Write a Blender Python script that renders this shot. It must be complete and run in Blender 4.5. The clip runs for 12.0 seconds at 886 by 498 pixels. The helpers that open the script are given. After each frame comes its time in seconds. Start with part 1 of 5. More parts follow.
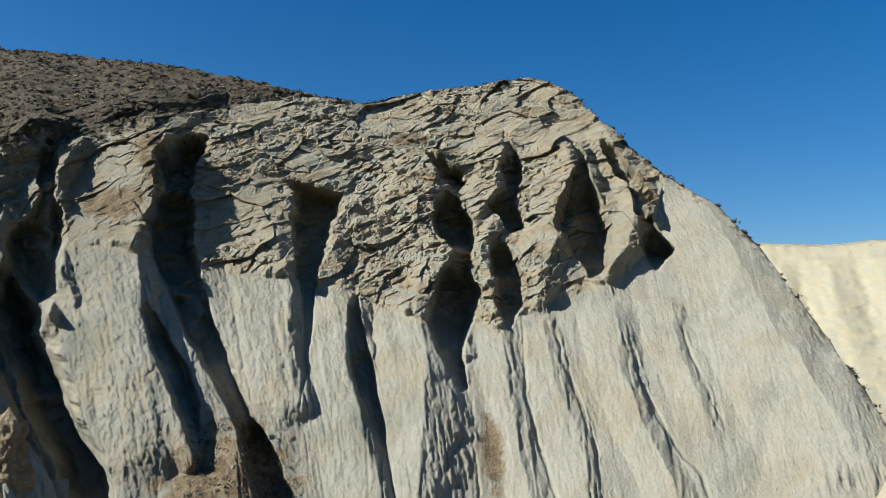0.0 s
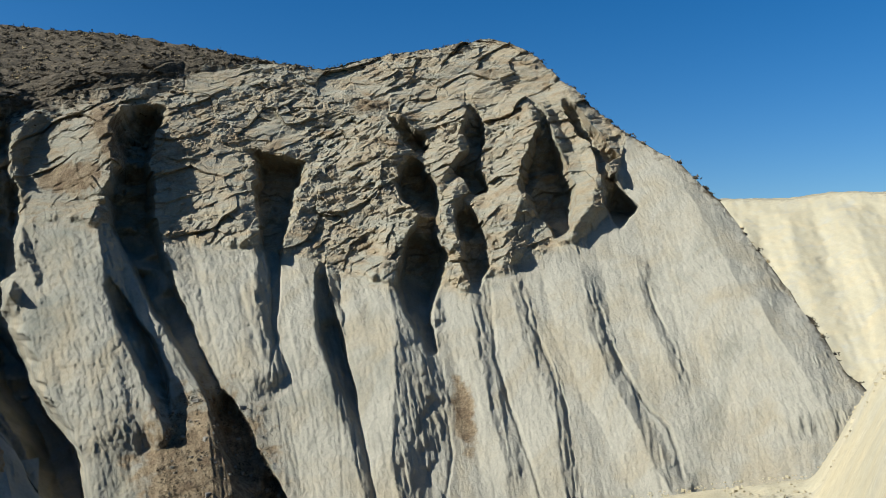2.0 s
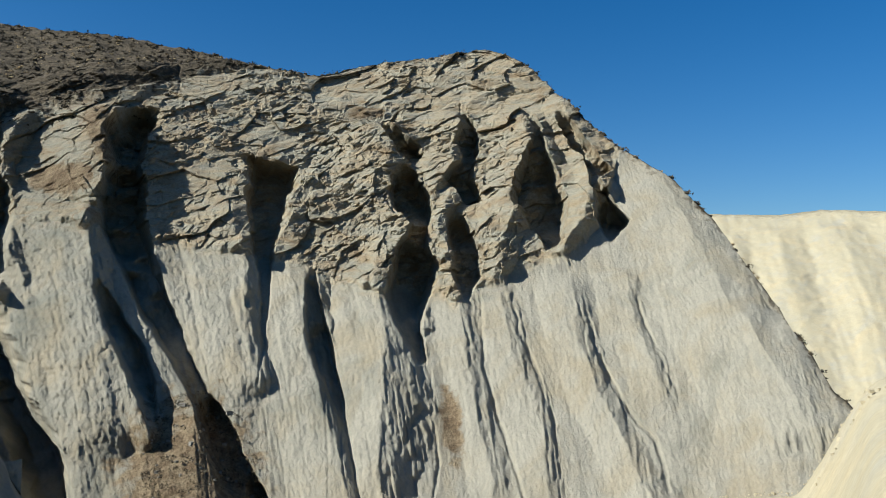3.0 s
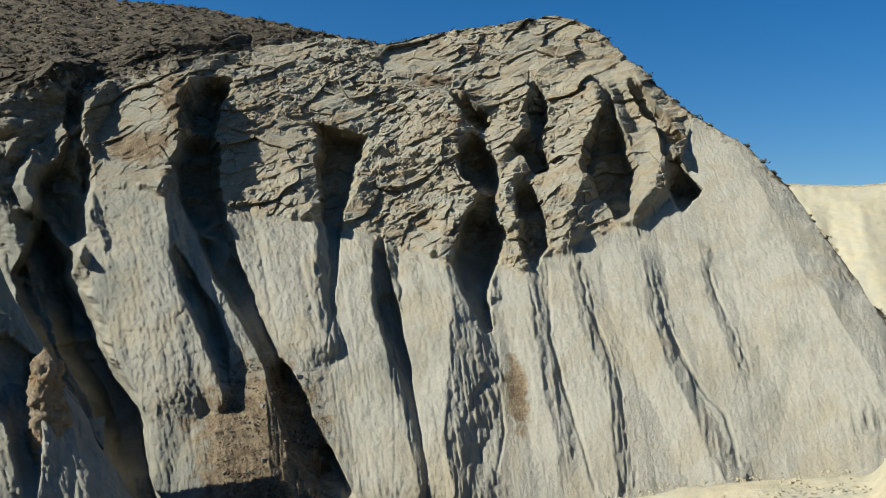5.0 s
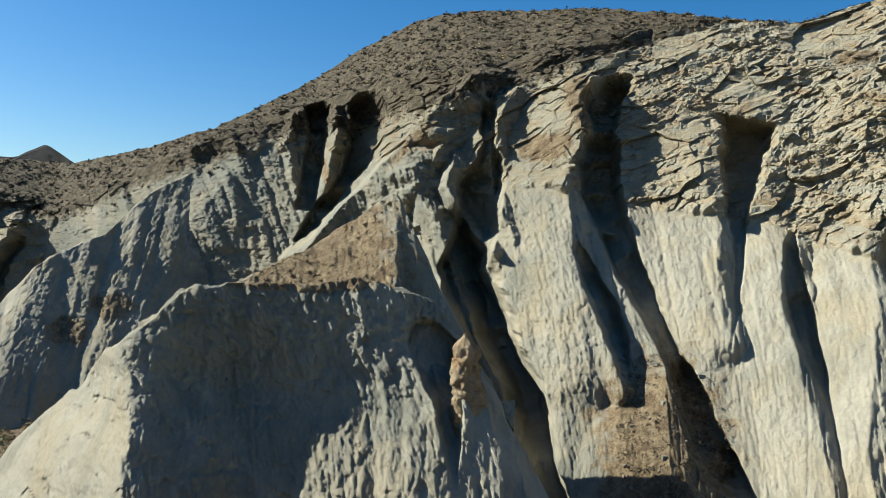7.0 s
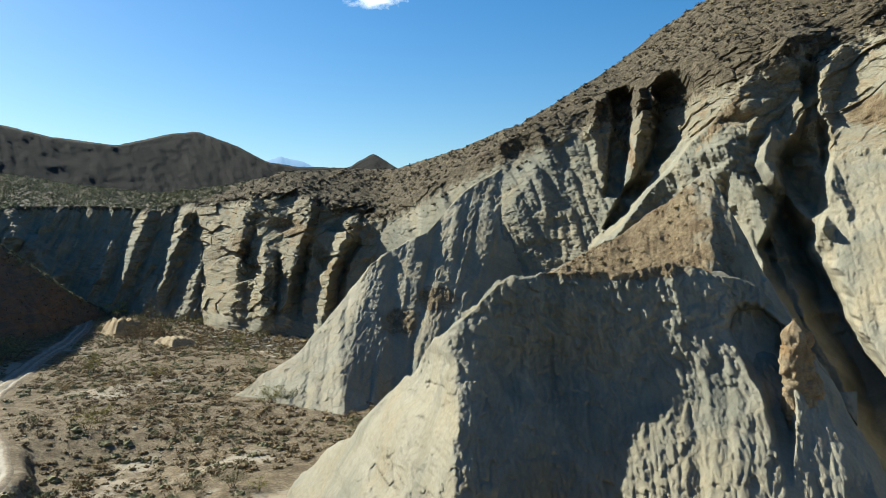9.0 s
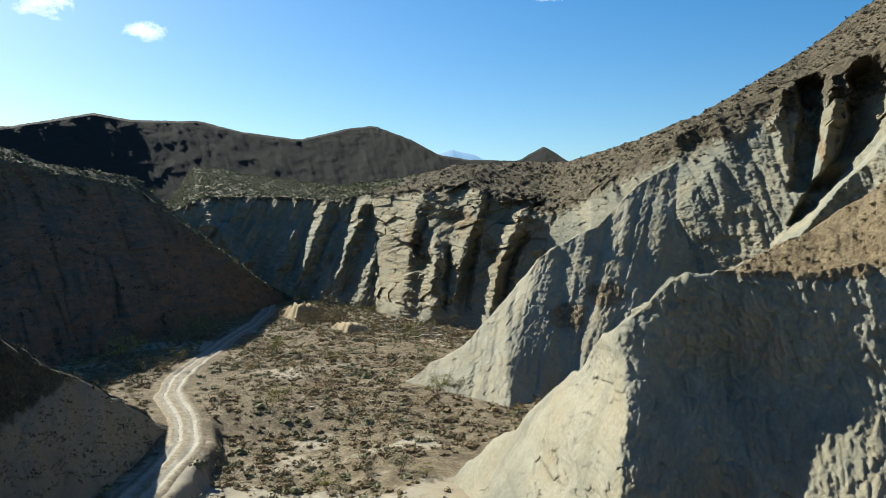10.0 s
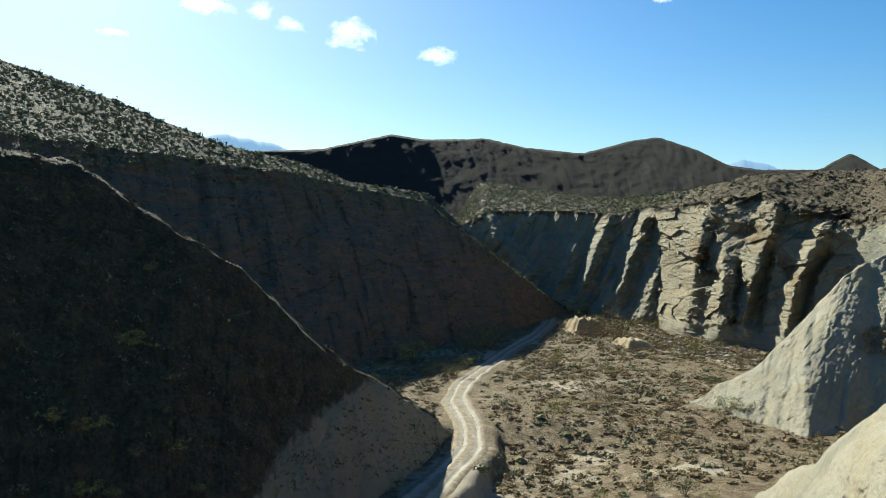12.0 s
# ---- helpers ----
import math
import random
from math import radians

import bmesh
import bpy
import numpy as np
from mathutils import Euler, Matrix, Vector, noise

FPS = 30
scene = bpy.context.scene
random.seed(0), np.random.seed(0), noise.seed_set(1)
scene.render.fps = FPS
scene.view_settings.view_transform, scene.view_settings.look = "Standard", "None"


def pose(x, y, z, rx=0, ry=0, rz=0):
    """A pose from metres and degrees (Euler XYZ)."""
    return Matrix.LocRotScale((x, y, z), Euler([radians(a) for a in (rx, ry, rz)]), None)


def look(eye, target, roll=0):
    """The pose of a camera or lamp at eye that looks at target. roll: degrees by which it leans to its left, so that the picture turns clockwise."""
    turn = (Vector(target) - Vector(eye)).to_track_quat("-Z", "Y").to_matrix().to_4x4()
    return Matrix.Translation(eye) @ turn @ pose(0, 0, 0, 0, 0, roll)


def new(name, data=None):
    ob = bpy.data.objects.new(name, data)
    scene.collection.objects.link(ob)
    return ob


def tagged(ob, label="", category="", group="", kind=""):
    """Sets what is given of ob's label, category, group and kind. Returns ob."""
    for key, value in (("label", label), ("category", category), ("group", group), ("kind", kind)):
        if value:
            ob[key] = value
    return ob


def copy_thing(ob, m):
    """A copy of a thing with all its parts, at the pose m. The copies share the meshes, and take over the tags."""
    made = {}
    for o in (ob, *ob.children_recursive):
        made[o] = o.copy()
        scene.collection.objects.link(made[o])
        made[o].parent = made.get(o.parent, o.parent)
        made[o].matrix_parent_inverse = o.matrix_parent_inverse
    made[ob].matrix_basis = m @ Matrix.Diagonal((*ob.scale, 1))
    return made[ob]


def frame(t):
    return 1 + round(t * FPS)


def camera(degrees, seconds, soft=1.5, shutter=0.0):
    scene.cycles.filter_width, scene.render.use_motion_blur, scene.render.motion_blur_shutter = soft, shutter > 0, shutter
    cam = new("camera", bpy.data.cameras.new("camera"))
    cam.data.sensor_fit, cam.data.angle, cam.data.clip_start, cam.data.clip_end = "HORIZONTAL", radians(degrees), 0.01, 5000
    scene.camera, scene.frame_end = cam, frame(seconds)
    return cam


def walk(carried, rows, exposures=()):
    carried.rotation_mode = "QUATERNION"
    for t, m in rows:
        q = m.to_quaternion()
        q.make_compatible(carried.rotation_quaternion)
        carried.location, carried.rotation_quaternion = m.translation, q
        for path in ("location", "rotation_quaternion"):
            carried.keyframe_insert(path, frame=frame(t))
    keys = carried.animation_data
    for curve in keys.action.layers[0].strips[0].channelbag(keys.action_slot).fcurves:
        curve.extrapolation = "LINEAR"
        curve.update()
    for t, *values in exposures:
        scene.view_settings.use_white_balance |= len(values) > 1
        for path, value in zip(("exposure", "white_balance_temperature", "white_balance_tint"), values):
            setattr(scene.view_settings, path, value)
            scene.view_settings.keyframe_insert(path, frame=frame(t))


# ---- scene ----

# ---------------------------------------------------------------- camera
cam = camera(55.5, 12.0, soft=0.6)
PATH = [
    (0, pose(0.001, 0.200, 0, 95.61, -1.65, -0.16)),
    (0.5, pose(-0.003, 0.200, 0, 98.00, -0.83, 0.86)),
    (1, pose(0.001, 0.200, 0, 94.60, -2.50, -0.31)),
    (1.5, pose(0.008, 0.200, 0, 92.97, 0.13, -2.16)),
    (2, pose(0.008, 0.200, 0, 93.23, 0.38, -2.33)),
    (2.5, pose(0.011, 0.200, 0, 93.67, -0.74, -3.07)),
    (2.7, pose(0.011, 0.200, 0, 93.87, -0.79, -3.05)),
    (4.3, pose(0.010, 0.200, 0, 92.19, -1.36, -2.76)),
    (4.5, pose(0.010, 0.200, 0, 91.10, -1.25, -2.75)),
    (5, pose(-0.005, 0.200, 0, 91.64, -1.57, 1.53)),
    (5.5, pose(-0.021, 0.199, 0, 91.76, -1.16, 6.17)),
    (6, pose(-0.043, 0.195, 0, 92.45, -1.44, 12.52)),
    (6.5, pose(-0.068, 0.188, 0, 90.56, -1.94, 19.82)),
    (6.7, pose(-0.079, 0.184, 0, 90.39, -2.04, 23.40)),
    (8.3, pose(-0.129, 0.153, 0, 89.31, -0.15, 40.15)),
    (8.5, pose(-0.131, 0.151, 0, 88.56, 1.32, 40.91)),
    (9, pose(-0.151, 0.131, 0, 89.36, 0.69, 49.05)),
    (9.5, pose(-0.165, 0.113, 0, 89.22, -0.56, 55.59)),
    (10, pose(-0.174, 0.098, 0, 88.93, -0.26, 60.50)),
    (10.5, pose(-0.182, 0.084, 0, 89.64, 0.11, 65.31)),
    (11, pose(-0.188, 0.068, 0, 89.75, 0.40, 70.00)),
    (11.5, pose(-0.194, 0.050, 0, 90.19, 0.17, 75.57)),
    (12, pose(-0.197, 0.037, 0, 89.70, -0.67, 79.45)),
]
walk(cam, PATH, exposures=[(0, 0.86, 5800, 6), (2.7, 0.85, 5850, 6), (4.5, 0.8, 5880, 5), (5.5, 0.84, 5900, 5), (6, 0.98, 6000, 5), (6.5, 1.14, 6100, 4), (8.5, 1.32, 6350, 1), (10.5, 1.33, 6450, -1), (12, 1.33, 6500, -3)])

# ---------------------------------------------------------------- sky and sun
SUN_AZ, SUN_EL = 106.0, 34.0        # degrees to the left of the y axis, and up
world = bpy.data.worlds.new("sky")
scene.world = world
world.use_nodes = True
wn = world.node_tree.nodes
sky = wn.new("ShaderNodeTexSky")
sky.sky_type = "NISHITA"
sky.sun_disc = False
sky.sun_elevation, sky.sun_rotation = radians(SUN_EL), radians(-SUN_AZ)
sky.altitude, sky.air_density, sky.dust_density, sky.ozone_density = 600, 1.0, 1.0, 3.0
wn["Background"].inputs["Strength"].default_value = 0.054
vivid = wn.new("ShaderNodeHueSaturation")
vivid.inputs["Hue"].default_value, vivid.inputs["Saturation"].default_value = 0.503, 1.38
world.node_tree.links.new(sky.outputs["Color"], vivid.inputs["Color"])
world.node_tree.links.new(vivid.outputs["Color"], wn["Background"].inputs["Color"])
sun = new("sun", bpy.data.lights.new("sun", "SUN"))
sun.data.energy, sun.data.angle, sun.data.color = 5.0, radians(0.53), (1.0, 0.95, 0.86)
sun_way = Vector((-math.sin(radians(SUN_AZ)) * math.cos(radians(SUN_EL)),
                  math.cos(radians(SUN_AZ)) * math.cos(radians(SUN_EL)), math.sin(radians(SUN_EL))))
sun.matrix_world = look(sun_way * 300, (0, 0, 0))


# ---------------------------------------------------------------- noise
def lattice(ix, iy, iz, seed):
    u = np.uint32
    h = (ix.astype(np.int32).view(u) * u(374761393) + iy.astype(np.int32).view(u) * u(668265263)
         + iz.astype(np.int32).view(u) * u(2147483647) + u(seed * 974634777 % 4294967296))
    h = (h ^ (h >> u(13))) * u(1274126177)
    h = (h ^ (h >> u(16))) * u(2246822519)
    return ((h ^ (h >> u(15))) & u(0xFFFFFF)).astype(np.float32) * np.float32(2 / 0xFFFFFF) - np.float32(1)


def value_noise(x, y, z, seed=0):
    """Smooth noise in -1..1 on arrays of one shape."""
    f32 = np.float32
    x, y, z = (np.ascontiguousarray(q, f32) for q in np.broadcast_arrays(x, y, z))
    ix, iy, iz = np.floor(x), np.floor(y), np.floor(z)
    u, v, w = x - ix, y - iy, z - iz
    u, v, w = (q * q * (3 - 2 * q) for q in (u, v, w))
    total = 0
    for i in (0, 1):
        for j in (0, 1):
            for k in (0, 1):
                weight = (u if i else 1 - u) * (v if j else 1 - v) * (w if k else 1 - w)
                total = total + weight * lattice(ix + i, iy + j, iz + k, seed)
    return total


def fbm(x, y, z, octaves=4, seed=0, gain=0.5):
    total, amp, norm = 0, 1.0, 0.0
    for o in range(octaves):
        f = 2.03 ** o
        total = total + amp * value_noise(x * f, y * f, z * f, seed + o * 17)
        norm += amp
        amp *= gain
    return total / norm


def facets(u, v, seed, tilt=1.0):
    """Broken plates: every cell has a height of its own and leans its own way, so that neighbours meet in sharp steps."""
    f32 = np.float32
    u, v = np.asarray(u, f32), np.asarray(v, f32)
    iu, iv = np.floor(u), np.floor(v)
    best, out, zero = np.full(u.shape, 9, f32), np.zeros(u.shape, f32), np.zeros(u.shape, f32)
    for i in (-1, 0, 1):
        for j in (-1, 0, 1):
            cu, cv = iu + i, iv + j
            du = u - (cu + f32(0.5) + f32(0.45) * lattice(cu, cv, zero, seed))
            dv = v - (cv + f32(0.5) + f32(0.45) * lattice(cu, cv, zero, seed + 1))
            d = du * du + dv * dv
            hit = d < best
            best = np.where(hit, d, best)
            h = lattice(cu, cv, zero, seed + 2) * f32(0.6) + f32(tilt) * (du * lattice(cu, cv, zero, seed + 3) + dv * lattice(cu, cv, zero, seed + 4))
            out = np.where(hit, h, out)
    return out


def smooth(e0, e1, x):
    t = np.clip((x - e0) / (e1 - e0), 0, 1)
    return t * t * (3 - 2 * t)


# ---------------------------------------------------------------- materials
def ramp(nodes, stops):
    node = nodes.new("ShaderNodeValToRGB")
    el = node.color_ramp.elements
    while len(el) < len(stops):
        el.new(0.5)
    for e, (p, c) in zip(el, stops):
        e.position, e.color = p, (*c, 1)
    return node


class Mat:
    """A small builder for procedural node materials in world metres."""

    def __init__(self, name, roughness=0.95):
        self.m = bpy.data.materials.new(name)
        self.m.use_nodes = True
        self.n, self.l = self.m.node_tree.nodes, self.m.node_tree.links
        self.b = self.n["Principled BSDF"]
        self.b.inputs["Roughness"].default_value = roughness
        self.b.inputs["Specular IOR Level"].default_value = 0.2
        self.geo = self.n.new("ShaderNodeNewGeometry")

    def noise(self, scale, detail=4.0, squash=(1, 1, 1), rough=0.55, distort=0.0):
        mp = self.n.new("ShaderNodeMapping")
        mp.inputs["Scale"].default_value = squash
        self.l.new(self.geo.outputs["Position"], mp.inputs["Vector"])
        t = self.n.new("ShaderNodeTexNoise")
        t.inputs["Scale"].default_value, t.inputs["Detail"].default_value = scale, detail
        t.inputs["Roughness"].default_value, t.inputs["Distortion"].default_value = rough, distort
        self.l.new(mp.outputs["Vector"], t.inputs["Vector"])
        return t.outputs["Fac"]

    def colours(self, fac, *stops):
        r = ramp(self.n, stops)
        self.l.new(fac, r.inputs["Fac"])
        return r.outputs["Color"]

    def attr(self, name):
        a = self.n.new("ShaderNodeAttribute")
        a.attribute_name = name
        return a.outputs["Fac"]

    def mix(self, fac, a, b, blend="MIX"):
        x = self.n.new("ShaderNodeMix")
        x.data_type, x.blend_type = "RGBA", blend
        for sock, v in ((x.inputs[0], fac), (x.inputs[6], a), (x.inputs[7], b)):
            if isinstance(v, bpy.types.NodeSocket):
                self.l.new(v, sock)
            else:
                sock.default_value = v if isinstance(v, (int, float)) else (*v, 1)
        return x.outputs[2]

    def maths(self, op, a, b):
        x = self.n.new("ShaderNodeMath")
        x.operation = op
        for sock, v in zip(x.inputs, (a, b)):
            if isinstance(v, bpy.types.NodeSocket):
                self.l.new(v, sock)
            else:
                sock.default_value = v
        return x.outputs[0]

    def finish(self, colour, height=None, strength=0.5, distance=0.1):
        if isinstance(colour, bpy.types.NodeSocket):
            self.l.new(colour, self.b.inputs["Base Color"])
        else:
            self.b.inputs["Base Color"].default_value = (*colour, 1)
        if height is not None:
            bump = self.n.new("ShaderNodeBump")
            bump.inputs["Strength"].default_value, bump.inputs["Distance"].default_value = strength, distance
            self.l.new(height, bump.inputs["Height"])
            self.l.new(bump.outputs["Normal"], self.b.inputs["Normal"])
        return self.m


def earth(name, pale, grey, ochre, rock_a, rock_b, scrub_a, scrub_b, bump=1.0, deep=0.24):
    """Weathered marl: pale and grey clay, ochre stains, banded rock and scrubby soil, by the mesh's own masks."""
    k = Mat(name)
    dull = k.attr("grey")
    patch = k.maths("ADD", k.noise(0.14, 5, (1, 1, 0.45), 0.62, 0.8), k.maths("MULTIPLY", dull, -0.26))
    clay = k.colours(patch, (0.22, grey), (0.52, pale))
    stain = k.noise(0.20, 5, (1, 1, 0.6), 0.62, 0.7)
    clay = k.mix(k.maths("MULTIPLY", k.colours(stain, (0.46, (0, 0, 0)), (0.66, (1, 1, 1))), 0.65), clay, ochre)
    streak = k.noise(0.9, 6, (1.2, 1.2, 0.45), 0.7, 0.6)
    clay = k.mix(0.3, clay, k.colours(streak, (0.32, (0.66, 0.67, 0.68)), (0.62, (1.0, 1.0, 1.0))), "MULTIPLY")
    grain = k.noise(4.0, 8, (1, 1, 0.7), 0.7, 0.4)
    clay = k.mix(0.3, clay, k.colours(grain, (0.36, (0.6, 0.6, 0.6)), (0.6, (1.05, 1.05, 1.05))), "MULTIPLY")
    mp = k.n.new("ShaderNodeMapping")
    mp.inputs["Rotation"].default_value = (0, radians(24), 0)
    mp.inputs["Scale"].default_value = (0.35, 0.35, 1.5)
    k.l.new(k.geo.outputs["Position"], mp.inputs["Vector"])
    band = k.n.new("ShaderNodeTexNoise")
    band.inputs["Scale"].default_value, band.inputs["Detail"].default_value = 0.55, 6
    band.inputs["Roughness"].default_value, band.inputs["Distortion"].default_value = 0.65, 0.8
    k.l.new(mp.outputs["Vector"], band.inputs["Vector"])
    rock = k.mix(k.colours(band.outputs["Fac"], (0.42, (0, 0, 0)), (0.60, (1, 1, 1))), rock_b, rock_a)
    # greyed rock is also toned darker to stand for its fine shading
    rock = k.mix(k.maths("MULTIPLY", dull, 0.5), rock, tuple(0.95 * c for c in grey))
    rust = k.noise(0.32, 5, (1, 1, 1.6), 0.65, 0.6)
    rock = k.mix(k.maths("MULTIPLY", k.colours(rust, (0.5, (0, 0, 0)), (0.66, (1, 1, 1))), 0.7), rock, tuple(c * q for c, q in zip(ochre, (0.98, 0.82, 0.68))))
    rock = k.mix(0.6, rock, k.colours(k.noise(2.6, 9, (1, 1, 1.5), 0.75), (0.34, (0.5, 0.5, 0.5)), (0.60, (1, 1, 1))), "MULTIPLY")
    soil = k.mix(k.colours(k.noise(0.7, 6, (1, 1, 1), 0.7), (0.42, (0, 0, 0)), (0.6, (1, 1, 1))), scrub_a, scrub_b)
    soil = k.mix(0.75, soil, k.colours(k.noise(3.6, 8, (1, 1, 1), 0.75), (0.38, (0.3, 0.3, 0.3)), (0.62, (1, 1, 1))), "MULTIPLY")
    edge = k.noise(0.8, 6)
    rough_edge = k.maths("MULTIPLY", k.maths("SUBTRACT", edge, 0.5), 1.3)
    rock_m = k.maths("MULTIPLY", k.maths("ADD", k.attr("rock"), rough_edge), k.attr("rock"))
    soil_m = k.colours(k.maths("ADD", k.attr("scrub"), rough_edge), (0.38, (0, 0, 0)), (0.62, (1, 1, 1)))
    col = k.mix(k.colours(rock_m, (0.15, (0, 0, 0)), (0.6, (1, 1, 1))), clay, rock)
    col = k.mix(soil_m, col, soil)
    bare = k.mix(k.colours(k.noise(0.9, 6, (1, 1, 1), 0.7), (0.4, (0, 0, 0)), (0.62, (1, 1, 1))), (0.17, 0.118, 0.066), (0.31, 0.235, 0.14))
    bare = k.mix(0.7, bare, k.colours(k.noise(4.5, 8, (1, 1, 1), 0.75), (0.38, (0.35, 0.35, 0.35)), (0.6, (1, 1, 1))), "MULTIPLY")
    col = k.mix(k.colours(k.maths("ADD", k.attr("warm"), rough_edge), (0.38, (0, 0, 0)), (0.62, (1, 1, 1))), col, bare)
    hard = k.maths("ADD", k.noise(2.4, 9, (1, 1, 0.7), 0.72), k.maths("MULTIPLY", k.noise(9, 6, (1, 1, 0.7), 0.7), 0.35))
    soft = k.maths("MULTIPLY", k.noise(3.4, 8, (1, 1, 0.75), 0.68, 0.4), 0.32)
    h = k.mix(k.maths("MAXIMUM", k.maths("MAXIMUM", k.attr("rock"), k.attr("scrub")), k.attr("warm")), soft, hard)
    return k.finish(col, h, bump, deep * 2)


MARL = earth("marl", (0.293, 0.266, 0.203), (0.165, 0.158, 0.122), (0.267, 0.218, 0.137),
             (0.38, 0.306, 0.193), (0.351, 0.321, 0.237), (0.085, 0.067, 0.041), (0.157, 0.123, 0.078))
# colours lowered to carry part of the left hill's shade
FAR_EARTH = earth("far_earth", (0.195, 0.166, 0.128), (0.117, 0.107, 0.087), (0.186, 0.122, 0.074),
                  (0.225, 0.14, 0.087), (0.128, 0.113, 0.087), (0.054, 0.05, 0.029), (0.087, 0.076, 0.046))
# near-black, because the shade of the back-lit range is put into these colours
RANGE_SHADE_EARTH = earth("shaded_range_earth", (0.022, 0.02, 0.017), (0.014, 0.014, 0.012), (0.021, 0.017, 0.013),
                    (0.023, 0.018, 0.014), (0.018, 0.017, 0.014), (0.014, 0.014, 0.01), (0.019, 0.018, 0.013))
# earth of the dark slope, with some of its shade mixed into the colours
SHADE_EARTH = earth("shaded_slope_earth", (0.244, 0.214, 0.157), (0.145, 0.132, 0.105), (0.267, 0.201, 0.121),
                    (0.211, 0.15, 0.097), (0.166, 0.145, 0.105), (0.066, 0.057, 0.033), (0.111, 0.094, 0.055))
YELLOW = earth("yellow_marl", (0.385, 0.333, 0.218), (0.34, 0.318, 0.252), (0.429, 0.348, 0.207),
               (0.37, 0.296, 0.185), (0.37, 0.333, 0.244), (0.37, 0.311, 0.2), (0.407, 0.355, 0.237), 0.6)

BROWN_ROCK = earth("brown_rock", (0.31, 0.24, 0.15), (0.26, 0.21, 0.14), (0.33, 0.22, 0.11), (0.33, 0.225, 0.12), (0.36, 0.28, 0.18), (0.2, 0.15, 0.09), (0.26, 0.2, 0.13))


# ---------------------------------------------------------------- landforms
def polar(a, r):
    a = np.radians(a)
    return -r * np.sin(a), r * np.cos(a)


def quads_mesh(name, co, quads, masks, material, crisp=False):
    me = bpy.data.meshes.new(name)
    me.vertices.add(len(co))
    me.vertices.foreach_set("co", np.ascontiguousarray(co, np.float32).ravel())
    me.loops.add(quads.size)
    me.loops.foreach_set("vertex_index", np.ascontiguousarray(quads, np.int32).ravel())
    me.polygons.add(len(quads))
    me.polygons.foreach_set("loop_start", np.arange(0, quads.size, 4))
    me.polygons.foreach_set("use_smooth", np.full(len(quads), not crisp))
    for key, val in masks.items():
        me.attributes.new(key, "FLOAT", "POINT").data.foreach_set("value", np.ascontiguousarray(val, np.float32).ravel())
    me.update(calc_edges=True)
    me.materials.append(material)
    return me


def sheet_mesh(name, x, y, z, masks, material, parts=None):
    """One mesh from a grid of points; masks: named values, a number a point. parts: names and a number a point, by which
    the sheet is cut into meshes of their own under one thing."""
    n, m = x.shape
    co = np.stack([x, y, z], -1).reshape(-1, 3)
    i = np.arange(n * m).reshape(n, m)
    quads = np.stack([i[:-1, :-1], i[:-1, 1:], i[1:, 1:], i[1:, :-1]], -1).reshape(-1, 4)
    if parts is None:
        return new(name, quads_mesh(name, co, quads, masks, material))
    names, which = parts
    which = np.asarray(which)[:-1, :-1].ravel()
    root = new(name)
    for k, part_name in enumerate(names):
        mine = quads[which == k]
        if not len(mine):
            continue
        used, back = np.unique(mine, return_inverse=True)
        me = quads_mesh(part_name, co[used], back.reshape(-1, 4), {key: np.ravel(val)[used] for key, val in masks.items()}, material, part_name == "rock_band")
        new(part_name, me).parent = root
    return root


def rib(store, name, *points):
    """A buttress on a slope: (bearing, height, depth, spread west, spread east) from foot to head."""
    store.append(np.array(points))


def relief(ribs, a, z, jag, wobble=0.22, seed=3):
    """How far the buttresses stand out of the slope at bearing a and height z; jag: how raggedly their edges run."""
    out = np.zeros_like(a)
    for n, p in enumerate(ribs):
        centre = np.interp(z, p[:, 1], p[:, 0])
        near_it = (z > p[0, 1] - 4) & (z < p[-1, 1] + 3) & (a < centre + p[:, 3].max() + 1.5) & (a > centre - p[:, 4].max() - 1.5)
        aa, zz, jj = a[near_it], z[near_it], jag[near_it]
        zz = zz + 0.6 * value_noise(aa * 0.7, zz * 0.2, 0 * aa + n, seed)
        centre, depth, west, east = (np.interp(zz, p[:, 1], p[:, i]) for i in (0, 2, 3, 4))
        depth = depth * smooth(p[0, 1] - 3, p[0, 1] + 0.5, zz) * (1 - smooth(p[-1, 1] - 0.3, p[-1, 1] + 2.2, zz))
        centre = centre + wobble * fbm(0 * zz + n * 7.7, zz * 0.35, zz * 0, 3, seed + n) + jj
        off = aa - centre + 0.12 * fbm(aa * 2.2, zz * 1.4, 0 * aa + n, 3, seed + 41)
        east = east * (1 + 0.35 * fbm(aa * 0.6, zz * 0.6, 0 * aa + n, 3, seed + 40))
        f = np.clip(np.where(off > 0, 1 - off / west, 1 + off / east), 0, 1)
        out[near_it] = np.maximum(out[near_it], depth * f * (1.12 - 0.12 * f))
    return out


def gully(store, name, *points):
    """A steep-sided gully: (height, bearing of its west lip, bearing of its east lip) from mouth to head."""
    store.append(np.array(points))


